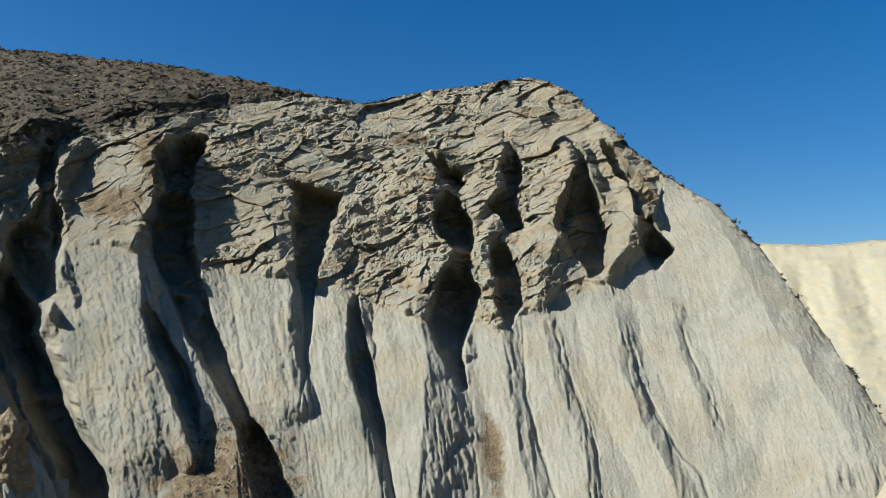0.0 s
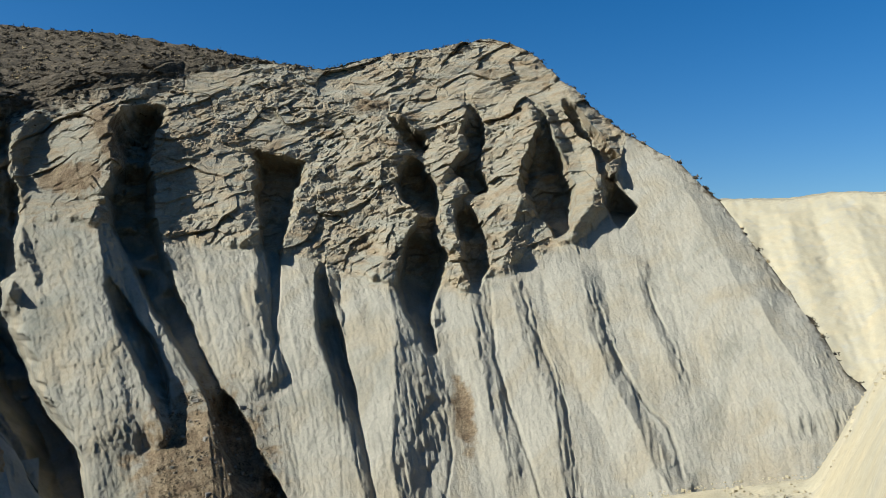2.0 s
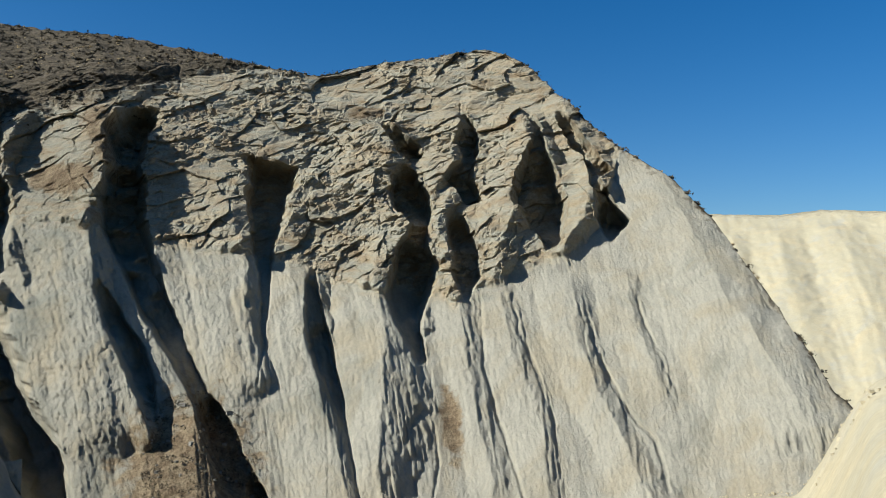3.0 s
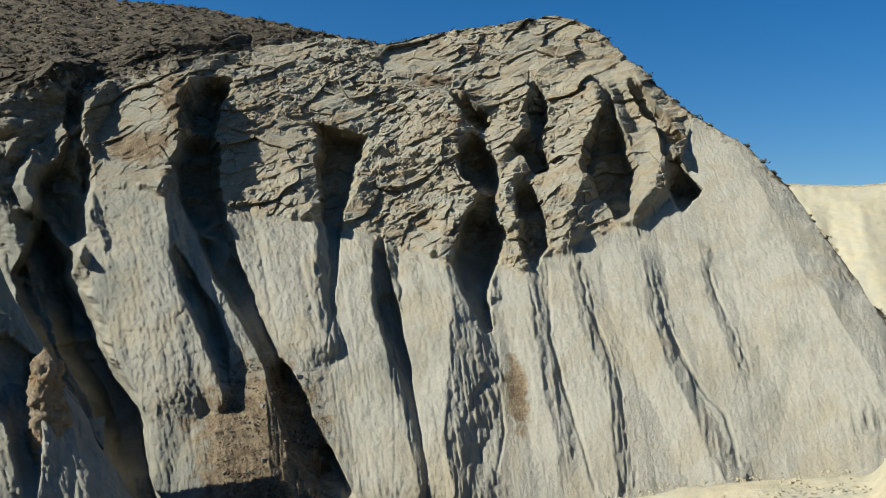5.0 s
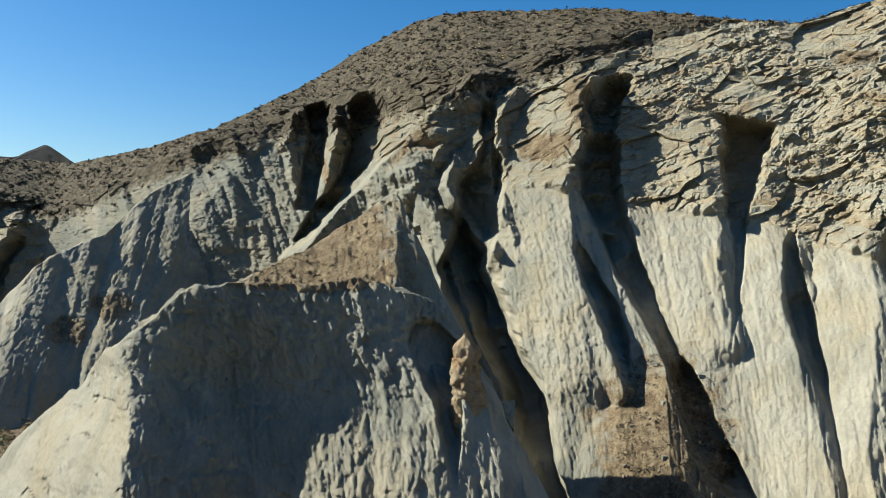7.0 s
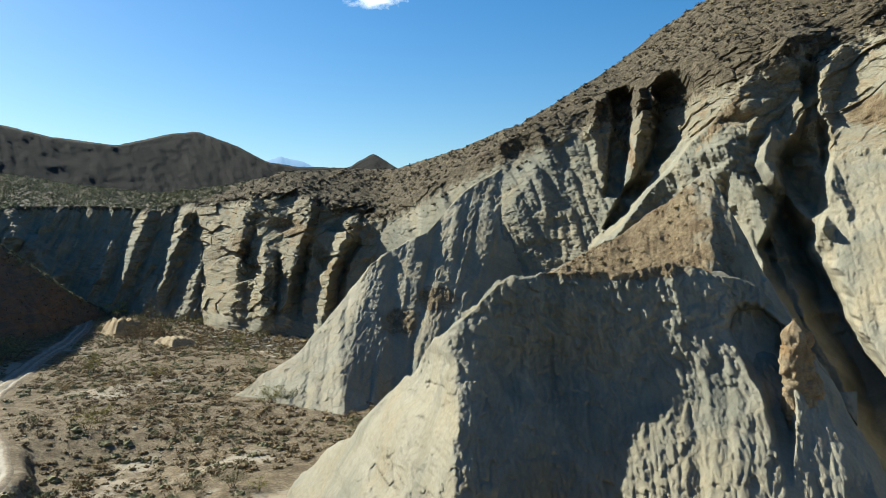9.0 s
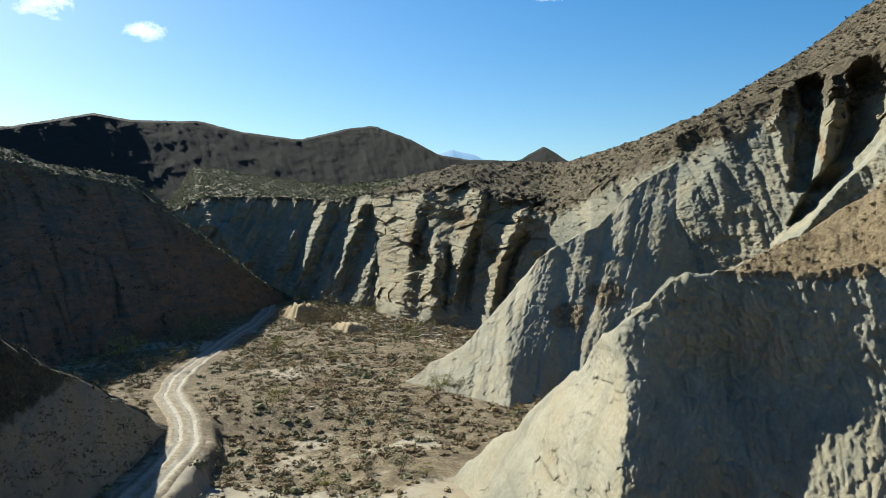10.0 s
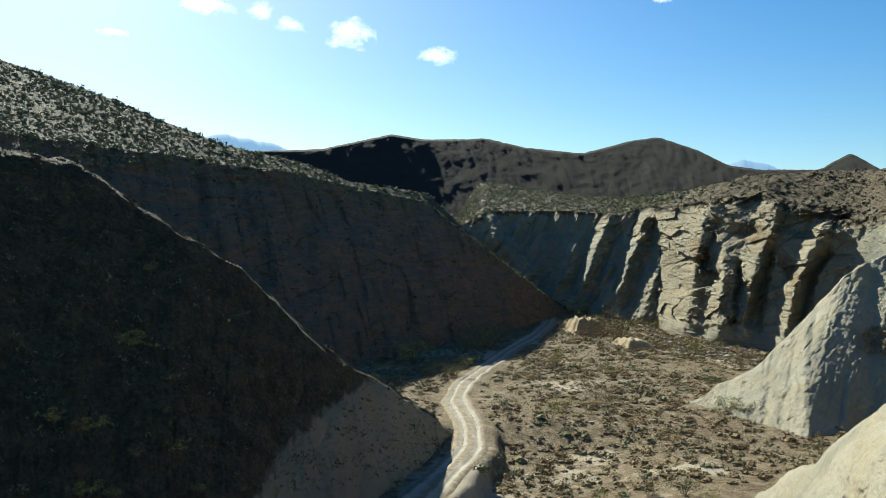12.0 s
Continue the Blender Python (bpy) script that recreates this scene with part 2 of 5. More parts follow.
def carve(gullies, a, z, r, jag, seed=3):
    """How deep the gullies cut into the slope: as deep as they are wide, with a sheer west wall and a steeper head."""
    out = np.zeros_like(a)
    for n, p in enumerate(gullies):
        near_it = (z > p[0, 0] - 1) & (z < p[-1, 0] + 1) & (a < p[:, 1].max() + 1) & (a > p[:, 2].min() - 1)
        aa, zz = a[near_it], z[near_it]
        zz = zz + 0.35 * fbm(aa * 1.1, zz * 0.4, 0 * aa + n, 3, seed + n)
        aa = aa + 0.15 * fbm(aa * 1.7, zz * 1.1, 0 * aa + n, 3, seed + 20) + 0.5 * jag[near_it]
        west, east = np.interp(zz, p[:, 0], p[:, 1]), np.interp(zz, p[:, 0], p[:, 2])
        wide = west - east
        u = (west - aa) / wide
        metres = np.radians(wide) * r[near_it]
        deep = np.minimum((0.55 + 1.05 * smooth(0.5, 1.3, metres)) * metres * (1 + 0.5 * fbm(aa * 0.5, zz * 0.5, 0 * aa + n, 2, seed + 22)), 8)
        arch = 0.3 * np.radians(wide) * r[near_it] * (2 * np.clip(u, 0, 1) - 1) ** 2 + 0.4 * fbm(aa * 1.6, zz * 0.8, 0 * aa + n, 3, seed + 21)
        deep = deep * smooth(p[0, 0] - 0.6, p[0, 0] + 0.3, zz) * (1 - smooth(p[-1, 0] - 1.6, p[-1, 0] + 0.5, zz + arch))
        out[near_it] = np.maximum(out[near_it], deep * np.clip(np.minimum(u / 0.16, (1 - u) / 0.2), 0, 1))
    return out


def strata(a, z, r, seed, dip=0.45, thick=1.5):
    """Ledges of tilted beds, broken by joints: returns how far they jut, and a chance of its own for each bed."""
    s = np.radians(a) * r
    bend = fbm(s * 0.07, z * 0.09, 0 * s, 3, seed)
    total, chance = 0, 0
    for size, share, n in ((thick * 1.9, 0.75, 0), (thick * 0.55, 0.26, 1)):
        b = (z + dip * s) / size + 1.5 * bend * thick / size + 0.5 * fbm(s * 0.35, z * 0.35, 0 * s, 2, seed + 7 + n)
        k = np.floor(b)
        f = b - k
        lone = value_noise(s * 0.11 / size * 2 + 31 * lattice(k, k * 0, k * 0, seed + n), k * 1.0, 0 * s, seed + 9 + n)
        joint = value_noise(s * 0.8 / size + 17 * k, k * 0.7, 0 * s, seed + 2 + n)
        joint = np.abs(joint)
        gap = smooth(0.0, 0.10, joint)
        total = total + share * np.clip(0.5 + 0.9 * lone, 0, 1) * f ** 0.8 * (1 - smooth(0.86, 1.0, f)) * (0.35 + 0.65 * gap) * (0.7 + 0.6 * joint)
        chance = chance + share * lone
    patchy = 0.35 + 0.65 * smooth(-0.25, 0.3, fbm(s * 0.06 + 3, z * 0.09, 0 * s, 3, seed + 77))
    return 1.6 * total * patchy, chance


def table(a, t, soft=0.35):
    """Values of a table (bearings, values) at evenly spaced bearings, with its corners rounded."""
    v = np.interp(a, *t)
    n = max(1, int(soft / (a[1] - a[0])))
    w = np.hanning(2 * n + 3)[1:-1]
    return np.convolve(np.pad(v, n, "edge"), w / w.sum(), "valid")


def face(name, bearings, foot, slope, rim, sky_line, crown, rows, material, ribs=(), base=-21.0, rock=None, detail=1.0,
         bed=1.5, ledge=((0, 1), (0.9, 0.9)), back=0.7, seed=1, scrub_from=((0, 1), (0, 0)), behind=60.0, warm=(), upright=999, grey=None, drift=0.24, cuts=(), gullies=(), grain=((0, 1), (1, 1)), rough=((0, 1), (0.8, 0.8)), flute=((0, 1), (0, 0)), lumps=None, jagged=((0, 1), (0.5, 0.5)), sway=0.0, hollow=((0, 1), (0, 0))):
    """A hill flank: it climbs from a foot line by `slope` to its rim, then more gently to the sky line, and falls away behind.
    foot, slope, rim, sky_line, rock, grey: (bearings, values); warm: bare brown patches (bearing, height, half width, half height)."""
    a1 = np.arange(*bearings)
    R0, zr, zs, sl = (table(a1, t) for t in (foot, rim, sky_line, slope))
    zr = zr + 0.35 * fbm(a1 * 0.9, a1 * 0, a1 * 0, 4, seed + 70) * detail
    zs = np.maximum(zs + 0.3 * fbm(a1 * 1.3, a1 * 0, a1 * 0, 4, seed + 80) * detail, zr + 0.05)
    rr = R0 + (zr - base) / sl
    rs = rr + (zs - zr) / crown
    nf, nc, nb = rows
    t = np.linspace(0, 1, nf)[:, None]
    z = (base - 2) + (zr - base + 2) * t
    r = R0 + (z - base) / sl
    t = (np.arange(1, nc + 1) / nc)[:, None]
    z = np.concatenate([z, zr + (zs - zr) * t])
    r = np.concatenate([r, rr + (rs - rr) * t])
    t = ((np.arange(1, nb + 1) / nb) ** 1.5)[:, None]
    z = np.concatenate([z, zs - back * behind * t])
    r = np.concatenate([r, rs + behind * t + 0 * zs])
    a = a1[None, :] + 0 * z
    v = np.concatenate([np.linspace(0, 1, nf), 1 + np.arange(1, nc + 1) / nc, 2 + np.arange(1, nb + 1) / nb])[:, None] + 0 * z
    s = np.radians(a) * R0.mean()
    g = s - drift * z                      # runs along the fall line of the clay
    on_face = 1 - smooth(1.0, 1.12, v)
    rock_m, jag, tone = np.zeros_like(z), np.zeros_like(z), np.zeros_like(z)
    if rock is not None:
        low = table(a1, rock) + 1.3 * fbm(a1 * 0.8, a1 * 0, a1 * 0, 4, seed + 31)
        rock_m = smooth(-0.5, 0.5, z - low[None, :]) * (1 - smooth(1.02, 1.3, v))
        tone = smooth(-3.5, 1.5, z - low[None, :]) * (1 - smooth(1.02, 1.3, v))
        beds, chance = strata(a, z, R0.mean(), seed + 50, thick=bed)
        jag = rock_m * table(a1, jagged) * chance
    d = relief(ribs, a, z, jag, seed=seed) * on_face if len(ribs) else 0 * z
    if len(ribs):
        fall = np.gradient(d, axis=1) / (np.radians(a1[1] - a1[0]) * r)        # the buttresses' east flanks are combed by rain
        flank = smooth(0.2, 0.6, fall) * (1 - smooth(2.0, 4.0, fall)) * (1 - rock_m)
        d = d + flank * (0.34 * np.minimum(np.abs(fbm(g * 1.5, z * 0.3, 0 * s, 3, seed + 44)) * 2, 0.9) - 0.12)
    if len(cuts):
        d = d - np.clip(relief(cuts, a, z, 0.5 * jag, seed=seed + 5) * 1.5, 0, max(c[:, 2].max() for c in cuts)) * on_face
    if len(gullies):
        d = d - carve(gullies, a, z, r, jag, seed + 6) * on_face
    d = d - table(a1, hollow) * np.exp(-((v - 0.7) / 0.16) ** 2)
    # rills that run down the clay, its crust, and the ledges of the rock
    rill = np.abs(fbm(g * 0.30, z * 0.06, 0 * s, 3, seed + 11)) * 2
    fine = np.abs(fbm(g * 1.3, z * 0.42, 0 * s, 3, seed + 12)) * 2
    crust = np.minimum(np.abs(fbm(g * 2.4, z * 1.25, r * 0.3, 3, seed + 21)) * 2.4, 0.9)      # popcorn clay: knobs parted by cracks
    d = d + detail * (1 - rock_m) * on_face * table(a1, grain) * (0.34 * np.minimum(rill, 0.8) + (0.08 * np.minimum(fine, 0.8) + 0.10 * crust + 0.06 * facets(g / 0.62, z / 0.8, seed + 13)))
    groove = np.abs(fbm(g * 0.42, z * 0.05, 0 * s, 3, seed + 18))
    d = d - detail * 0.10 * table(a1, grain) * np.exp(-(groove / 0.05) ** 2) * (1 - rock_m) * on_face
    d = d + table(a1, flute) * on_face * (np.abs(fbm(g * 0.2, z * 0.04, 0 * s, 2, seed + 15)) * 2.2 + 1.0 * np.abs(fbm(g * 0.6, z * 0.12, 0 * s, 2, seed + 16)))
    d = d + detail * 0.6 * fbm(s * 0.12, z * 0.12, 0 * s, 3, seed + 22) * on_face
    if lumps is not None:
        clefts = np.minimum(np.abs(fbm(g * 0.6, z * 0.14, 0 * s, 4, seed + 23, 0.6)) * 2.2, 1)
        d = d + table(a1, lumps) * on_face * (1 - rock_m) * (0.5 * fbm(g * 0.3, z * 0.2, 0 * s, 3, seed + 26) + 0.27 * clefts + 0.16 * crust + 0.16 * facets(g / 0.8 + 0.4 * fine, z / 1.1, seed + 25))
    if rock is not None:
        m = rock_m > 0.01
        sm, zm = s[m], z[m]
        up = a[m] > upright                                              # there the plates stand on end
        q = np.where(up, 0.95 * (sm + 0.25 * zm), (sm - 0.58 * zm) * 0.87)   # along and across the beds
        p = np.where(up, 0.36 * (zm - 0.25 * sm), (zm + 0.58 * sm) * 0.87)
        bend = 0.5 * fbm(sm * 0.2, zm * 0.2, 0 * sm, 2, seed + 61)
        torn = smooth(-0.3, 0.35, fbm(sm * 0.14, zm * 0.14, 0 * sm + 4, 3, seed + 65))
        broken = 0.95 * facets(q / 5.6 + bend, p / 2.8 + bend, seed + 62) + (0.24 + 0.45 * torn) * facets(q / 2.0 + bend, p / 1.1 - bend, seed + 63) \
            + (0.08 + 0.26 * torn) * facets(q / 0.85, p / 0.55, seed + 64) + (0.05 + 0.10 * torn) * facets(q / 0.42, p / 0.3, seed + 66)
        hard = np.zeros_like(z)
        hard[m] = 0.5 + (table(a1, rough)[None, :] + 0 * z)[m] * broken + 0.8 * fbm(sm * 0.16, zm * 0.16, 0 * sm, 3, seed + 60)
        d = d + rock_m * (hard + 0.7 * table(a1, ledge) * beds)
    d = d + (1 - on_face) * detail * 0.4 * fbm(s * 0.5, r * 0.5, 0 * s, 4, seed + 33)
    zz = z + (1 - on_face) * (v < 2.2) * detail * 0.25 * fbm(s * 0.9, r * 0.9, 0 * s, 4, seed + 34)
    x, y = polar(a + sway * fbm(0 * a + a * 0.12, z * 0.3, 0 * a, 3, seed + 37) if sway else a, r - d)
    bare = table(a1, scrub_from)
    scrub = smooth(0.9 + bare, 1.1 + bare, v)
    brown = 0 * z
    for pa, pz, ha, hz, *lean in warm:
        tilt = lean[0] if lean else 0.14 * (hz > 2)
        brown = np.maximum(brown, 1.2 - np.hypot((a - pa - (z - pz) * tilt) / ha, (z - pz) / hz) * 0.7)
    dull = table(a1, grey)[None, :] + 0 * z if grey is not None else 0 * z
    zone = np.where(v > 2, 3, np.where(v > 1.03, 2, np.where(rock_m > 0.5, 1, 0)))
    zone = np.where((brown > 0.6) & (v < 1), 4, zone)
    ob = sheet_mesh(name, x, y, zz, {"rock": tone, "scrub": scrub, "grey": dull, "warm": brown}, material,
                    (("clay_slope", "rock_band", "scrub_crown", "back_slope", "brown_soil"), zone))
    return ob, (x, y, zz, v)


def crest_height(x, y, crest, west, east, round_off=0.4, cap=1.25):
    """Height of a roof-like ridge: crest points (bearing, distance, height); west, east: the slopes of its two flanks."""
    out = np.full_like(x, -1e3)
    pts = [(*polar(a, r), z) for a, r, z in crest]
    for (x0, y0, z0), (x1, y1, z1) in zip(pts, pts[1:]):
        dx, dy = x1 - x0, y1 - y0
        t = np.clip(((x - x0) * dx + (y - y0) * dy) / (dx * dx + dy * dy), 0, 1)
        px, py = x - x0 - t * dx, y - y0 - t * dy
        side = dx * py - dy * px
        d = np.hypot(px, py)
        out = np.maximum(out, z0 + (z1 - z0) * t - (np.sqrt(d * d + round_off ** 2) - round_off)
                         * np.where((t <= 0) | (t >= 1), max(west, east, cap), np.where(side > 0, west, east)))
    return out


def floor_height(x, y):
    """The valley floor, rising gently away, under the hilltop on which the viewer stands."""
    r = np.hypot(x, y)
    z = -21 + 0.016 * np.clip(r - 90, 0, 400) + 0.5 * fbm(x * 0.03, y * 0.03, 0 * x, 3, 5) + 0.15 * fbm(x * 0.3, y * 0.3, 0 * x, 4, 6)
    a = np.degrees(np.arctan2(-x, y))
    beside = np.radians(np.interp(r, [40, 46, 56, 71, 86, 98], [96, 90, 85.5, 80.2, 77.4, 77.5]) - a) * r + 0.7 * fbm(x * 0.25, y * 0.25, 0 * x, 3, 9)
    z = z - 1.8 * smooth(2.6, 3.9, beside) * (1 - smooth(10, 24, beside)) * smooth(42, 56, r) * (1 - smooth(92, 101, r))
    hill = -1.7 - 0.62 * np.clip(r - 1.0, 0, None)
    return np.maximum(z, hill)


# ---------------------------------------------------------------- ground
def build_ground():
    r1 = np.concatenate([[0.01], np.geomspace(0.6, 45, 60), np.geomspace(45.3, 300, 400), np.geomspace(310, 4600, 40)])
    a1 = np.concatenate([np.arange(-180, -35, 3.0), np.arange(-35, 48, 1.0), np.arange(48, 112, 0.34), np.arange(112, 180.1, 2.0)])
    a1[-1] = 180
    a, r = np.meshgrid(a1, r1)
    x, y = polar(a, r)
    z = floor_height(x, y)
    ob = sheet_mesh("ground", x, y, z, {"rock": 0 * z, "scrub": smooth(-0.55, 0.0, fbm(x * 0.06, y * 0.06, 0 * x, 4, 15))}, GROUND)
    return tagged(ob, "dry valley floor of pale earth and scrub", "ground", kind="structure")


GROUND = earth("valley_soil", (0.281, 0.239, 0.179), (0.205, 0.182, 0.144), (0.274, 0.205, 0.122), (0.304, 0.22, 0.129), (0.274, 0.258, 0.213),
               (0.14, 0.102, 0.06), (0.25, 0.192, 0.12), 0.8)
build_ground()

# ---------------------------------------------------------------- the main hill
HILL_RIBS, HILL_CUTS, HILL_GULLIES = [], [], []
rib(HILL_RIBS, 'great_slab', (0.51, -17.6, 2.5, 3.4, 3.3), (1.32, -14.6, 2.5, 3.4, 3.3), (1.04, -8.2, 2.5, 3.4, 3.3),
    (0.83, -3.8, 2.5, 3.4, 3.3), (1.57, 3.5, 2.5, 3.4, 3.3))
rib(HILL_RIBS, 'fan_one', (-6.5, -14.2, 1.0, 1.8, 1.3), (-5.35, -10.2, 1.0, 1.8, 1.3), (-4.57, -5.6, 1.0, 1.8, 1.3),
    (-4.02, 0.7, 1.0, 1.8, 1.3))
rib(HILL_RIBS, 'fan_two', (-10.45, -16.1, 0.9, 2.4, 1.0), (-9.69, -10.7, 0.9, 2.4, 1.0), (-8.95, -7.3, 0.9, 2.4, 1.0),
    (-7.66, -3.5, 0.9, 2.4, 1.0), (-7.07, 1.3, 0.9, 2.4, 1.0))
rib(HILL_RIBS, 'fan_three', (-17.5, -15.7, 1.15, 2.6, 1.3), (-16.19, -13.3, 1.15, 2.6, 1.3),
    (-14.75, -10.3, 1.15, 2.6, 1.3), (-13.31, -7.4, 1.15, 2.6, 1.3), (-12.08, -3.3, 1.15, 2.6, 1.3),
    (-11.6, 1.4, 1.15, 2.6, 1.3))
rib(HILL_RIBS, 'fan_four', (-17.49, -7.1, 0.65, 2.2, 0.8), (-16.8, -4.9, 0.65, 2.2, 0.8), (-15.8, -1.6, 0.65, 2.2, 0.8),
    (-15.27, 3.2, 0.65, 2.2, 0.8))
rib(HILL_RIBS, 'mid_slab', (2.68, -17.0, 2.2, 4.2, 1.8), (3.83, -12.3, 2.2, 4.2, 1.8), (5.13, -7.9, 2.2, 4.2, 1.8),
    (6.26, -4.0, 2.2, 4.2, 1.8), (6.43, 2.7, 2.2, 4.2, 1.8))
rib(HILL_RIBS, 'ledge_slab', (9.3, -6.1, 2.2, 4, 1.5), (10.24, 0.3, 2.2, 4, 1.5), (10.14, 3.8, 2.2, 4, 1.5),
    (10.87, 9.8, 2.2, 4, 1.5))
rib(HILL_RIBS, 'west_slab', (15.94, -10.4, 3, 5.5, 1.2), (17.58, -6.2, 3, 5.5, 1.2), (19.22, -1.1, 3, 5.5, 1.2),
    (19.66, 3.5, 3, 5.5, 1.2), (19.86, 9.2, 3, 5.5, 1.2))
rib(HILL_RIBS, 'east_fan',
    (-26.37, -9.1, 1.58, 6, 3.64), (-24.51, -4.9, 1.98, 6, 3.64), (-21.26, 2, 1.78, 5, 2.73), (-17.52, 15.3, 0.59, 3, 1.46))
rib(HILL_RIBS, 'west_shoulder',
    (19.35, 11.7, 4.16, 3, 1.12), (19.19, 18.1, 5.76, 4, 1.26), (18.01, 21.6, 5.6, 4, 1.12))
rib(HILL_RIBS, 'rock_rib_a',
    (0.42, 2.9, 1.71, 3, 1.44), (-0.66, 9, 2.63, 3.6, 1.92), (0.65, 14.6, 2.63, 4, 1.76), (0.78, 22.1, 2.33, 4, 1.6))
rib(HILL_RIBS, 'rock_rib_b',
    (-1.96, 13.2, 1.24, 1.4, 0.96), (-3.62, 17, 2.48, 2, 1.12), (-3.84, 23.8, 2.17, 2, 0.96))
rib(HILL_RIBS, 'rock_rib_c',
    (-3.57, 1, 0.62, 0.7, 0.96), (-3.54, 4.1, 1.55, 0.8, 0.96), (-2.45, 8.6, 1.71, 0.9, 0.96), (-3.28, 12.8, 1.4, 0.9, 0.96))
rib(HILL_RIBS, 'rock_rib_d',
    (-6.14, 3.6, 1.71, 2, 1.28), (-8.08, 11.5, 3.25, 3, 1.92), (-8.94, 19.5, 3.25, 3, 1.76), (-8.55, 24, 2.71, 2.8, 1.6))
rib(HILL_RIBS, 'rock_rib_e',
    (-11.15, 6.7, 1.4, 1.4, 0.96), (-12.7, 9.6, 2.48, 1.8, 1.44), (-13.26, 14.9, 2.63, 1.8, 1.6), (-10.69, 26.5, 1.86, 1.4, 1.28))
rib(HILL_RIBS, 'west_knob',
    (26.83, -1.8, 1.6, 1, 1.12), (28.44, 2.8, 4.16, 1.6, 1.4), (30.8, 8.4, 5.6, 2.4, 1.68), (29.18, 11.1, 5.6, 3, 1.68), (27.21, 17.6, 4, 3, 1.4))
rib(HILL_RIBS, 'inner_rib',
    (23.48, 2, 1.6, 1, 1.26), (24.95, 8.3, 3.2, 1.8, 1.26), (25.26, 14.8, 3.2, 2, 1.26), (23.44, 21, 2.4, 2, 1.26))
rib(HILL_RIBS, 'long_arete',
    (38.39, -1.4, 12.0, 0.9, 6.0), (37.02, 1.7, 13.0, 0.9, 6.0), (35.06, 6.2, 14.0, 0.9, 6.0), (33.13, 10.4, 13.0, 0.9, 6.0), (31.03, 14.2, 10.0, 1.0, 5.0), (28.77, 18.4, 7.0, 1.1, 4.0), (25.84, 23.7, 4.0, 1.2, 3.0))
rib(HILL_RIBS, 'west_rib',
    (53.01, -19.4, 2, 2, 3), (50.14, -10.8, 2.5, 2.2, 5), (47.99, -4, 3, 2.2, 6.5), (46.04, 0.6, 3, 2.2, 6.5), (43.28, 8.8, 2.5, 2.2, 6), (41.7, 13.6, 2, 2.2, 5), (40.11, 20.8, 1.5, 2.2, 4))
rib(HILL_RIBS, 'rock_column',
    (36.37, 9.7, 5.0, 0.6, 0.6), (35.86, 16.1, 6.0, 0.7, 0.6), (35.8, 23.6, 4.0, 0.6, 0.5))
rib(HILL_RIBS, 'rock_column',
    (38.47, 10.3, 2.0, 0.6, 0.6), (38.8, 16.2, 4.0, 0.8, 0.7), (38.64, 22.6, 3.0, 0.7, 0.6))
rib(HILL_RIBS, 'rock_gully_rib',
    (25.02, 0.5, 3.88, 1, 0.9), (26.35, 3.7, 5.42, 1, 0.9), (28.22, 8.2, 5.42, 1, 0.9), (27.71, 12.5, 3.1, 1, 0.9))


rib(HILL_CUTS, 'ravine',
    (19.65, -21.3, 7, 1.7, 1.7), (20.95, -17.5, 8, 1.7, 1.7), (22.28, -13.3, 8, 1.7, 1.7), (24.15, -8.5, 8, 1.7, 1.7), (25.52, -2.8, 6, 1.7, 1.7), (27.43, 4.1, 3, 1.7, 1.7))

# gullies of the main face
gully(HILL_GULLIES, 'ravine', (-17.9, 21.99, 20.1), (-16.8, 22.73, 20.1), (-15.0, 24.17, 20.15), (-13.1, 25.18, 20.56), (-11.1, 26.15, 22.32),
    (-8.9, 26.54, 22.93), (-6.6, 27.27, 23.47), (-4.1, 28.15, 24.5), (-1.4, 28.7, 25.38), (1.5, 27.93, 24.6),
    (4.5, 27.48, 24.38), (7.8, 27.54, 24.29), (11.2, 27.25, 24.35))
gully(HILL_GULLIES, 'great_gully', (-17.9, 9.44, 7.08), (-16.8, 10.3, 7.64), (-14.9, 11.33, 8.67),
    (-12.9, 12.13, 9.74), (-10.8, 12.82, 10.47), (-8.5, 13.43, 11.84), (-6.2, 14.42, 12.87), (-3.7, 15.66, 13.52),
    (-1.0, 16.72, 14.43), (1.8, 17.62, 15.23), (4.8, 18.59, 15.84), (8.0, 19.4, 16.41), (11.4, 19.71, 16.57),
    (15.2, 18.66, 16.99), (19.2, 19.33, 16.48), (23.7, 18.39, 15.4))
gully(HILL_GULLIES, 'slab_gully', (-10.4, 15.79, 15.34), (-8.6, 16.5, 15.46), (-6.2, 17.47, 15.73),
    (-3.7, 18.36, 16.48), (-1.1, 19.11, 17.79), (1.7, 19.56, 18.98), (2.9, 19.65, 19.51))
gully(HILL_GULLIES, 'ledge_hollow', (-7.1, 9.28, 9.05), (-4.1, 9.1, 8.79), (-0.8, 9.23, 8.54), (3.3, 9.44, 8.52),
    (5.8, 9.86, 8.32), (8.5, 10.2, 7.74), (12.0, 10.47, 7.7), (13.9, 10.22, 6.95), (16.3, 10.52, 6.97),
    (17.6, 11.91, 8.99))
gully(HILL_GULLIES, 'fan_gully', (-16.6, 2.23, 2.0), (-13.9, 2.89, 2.58), (-10.6, 3.56, 3.17), (-8.3, 4.66, 3.59),
    (-6.0, 5.54, 4.01), (-3.4, 6.12, 4.43), (-0.7, 6.31, 5.0), (2.2, 6.27, 5.47), (4.6, 6.0, 5.77))
gully(HILL_GULLIES, 'upper_hollow', (17.4, -0.33, -0.94), (18.5, 0.18, -1.46), (20.2, 0.76, -1.33), (21.6, 1.35, 0.01),
    (23.1, 1.94, 0.56))
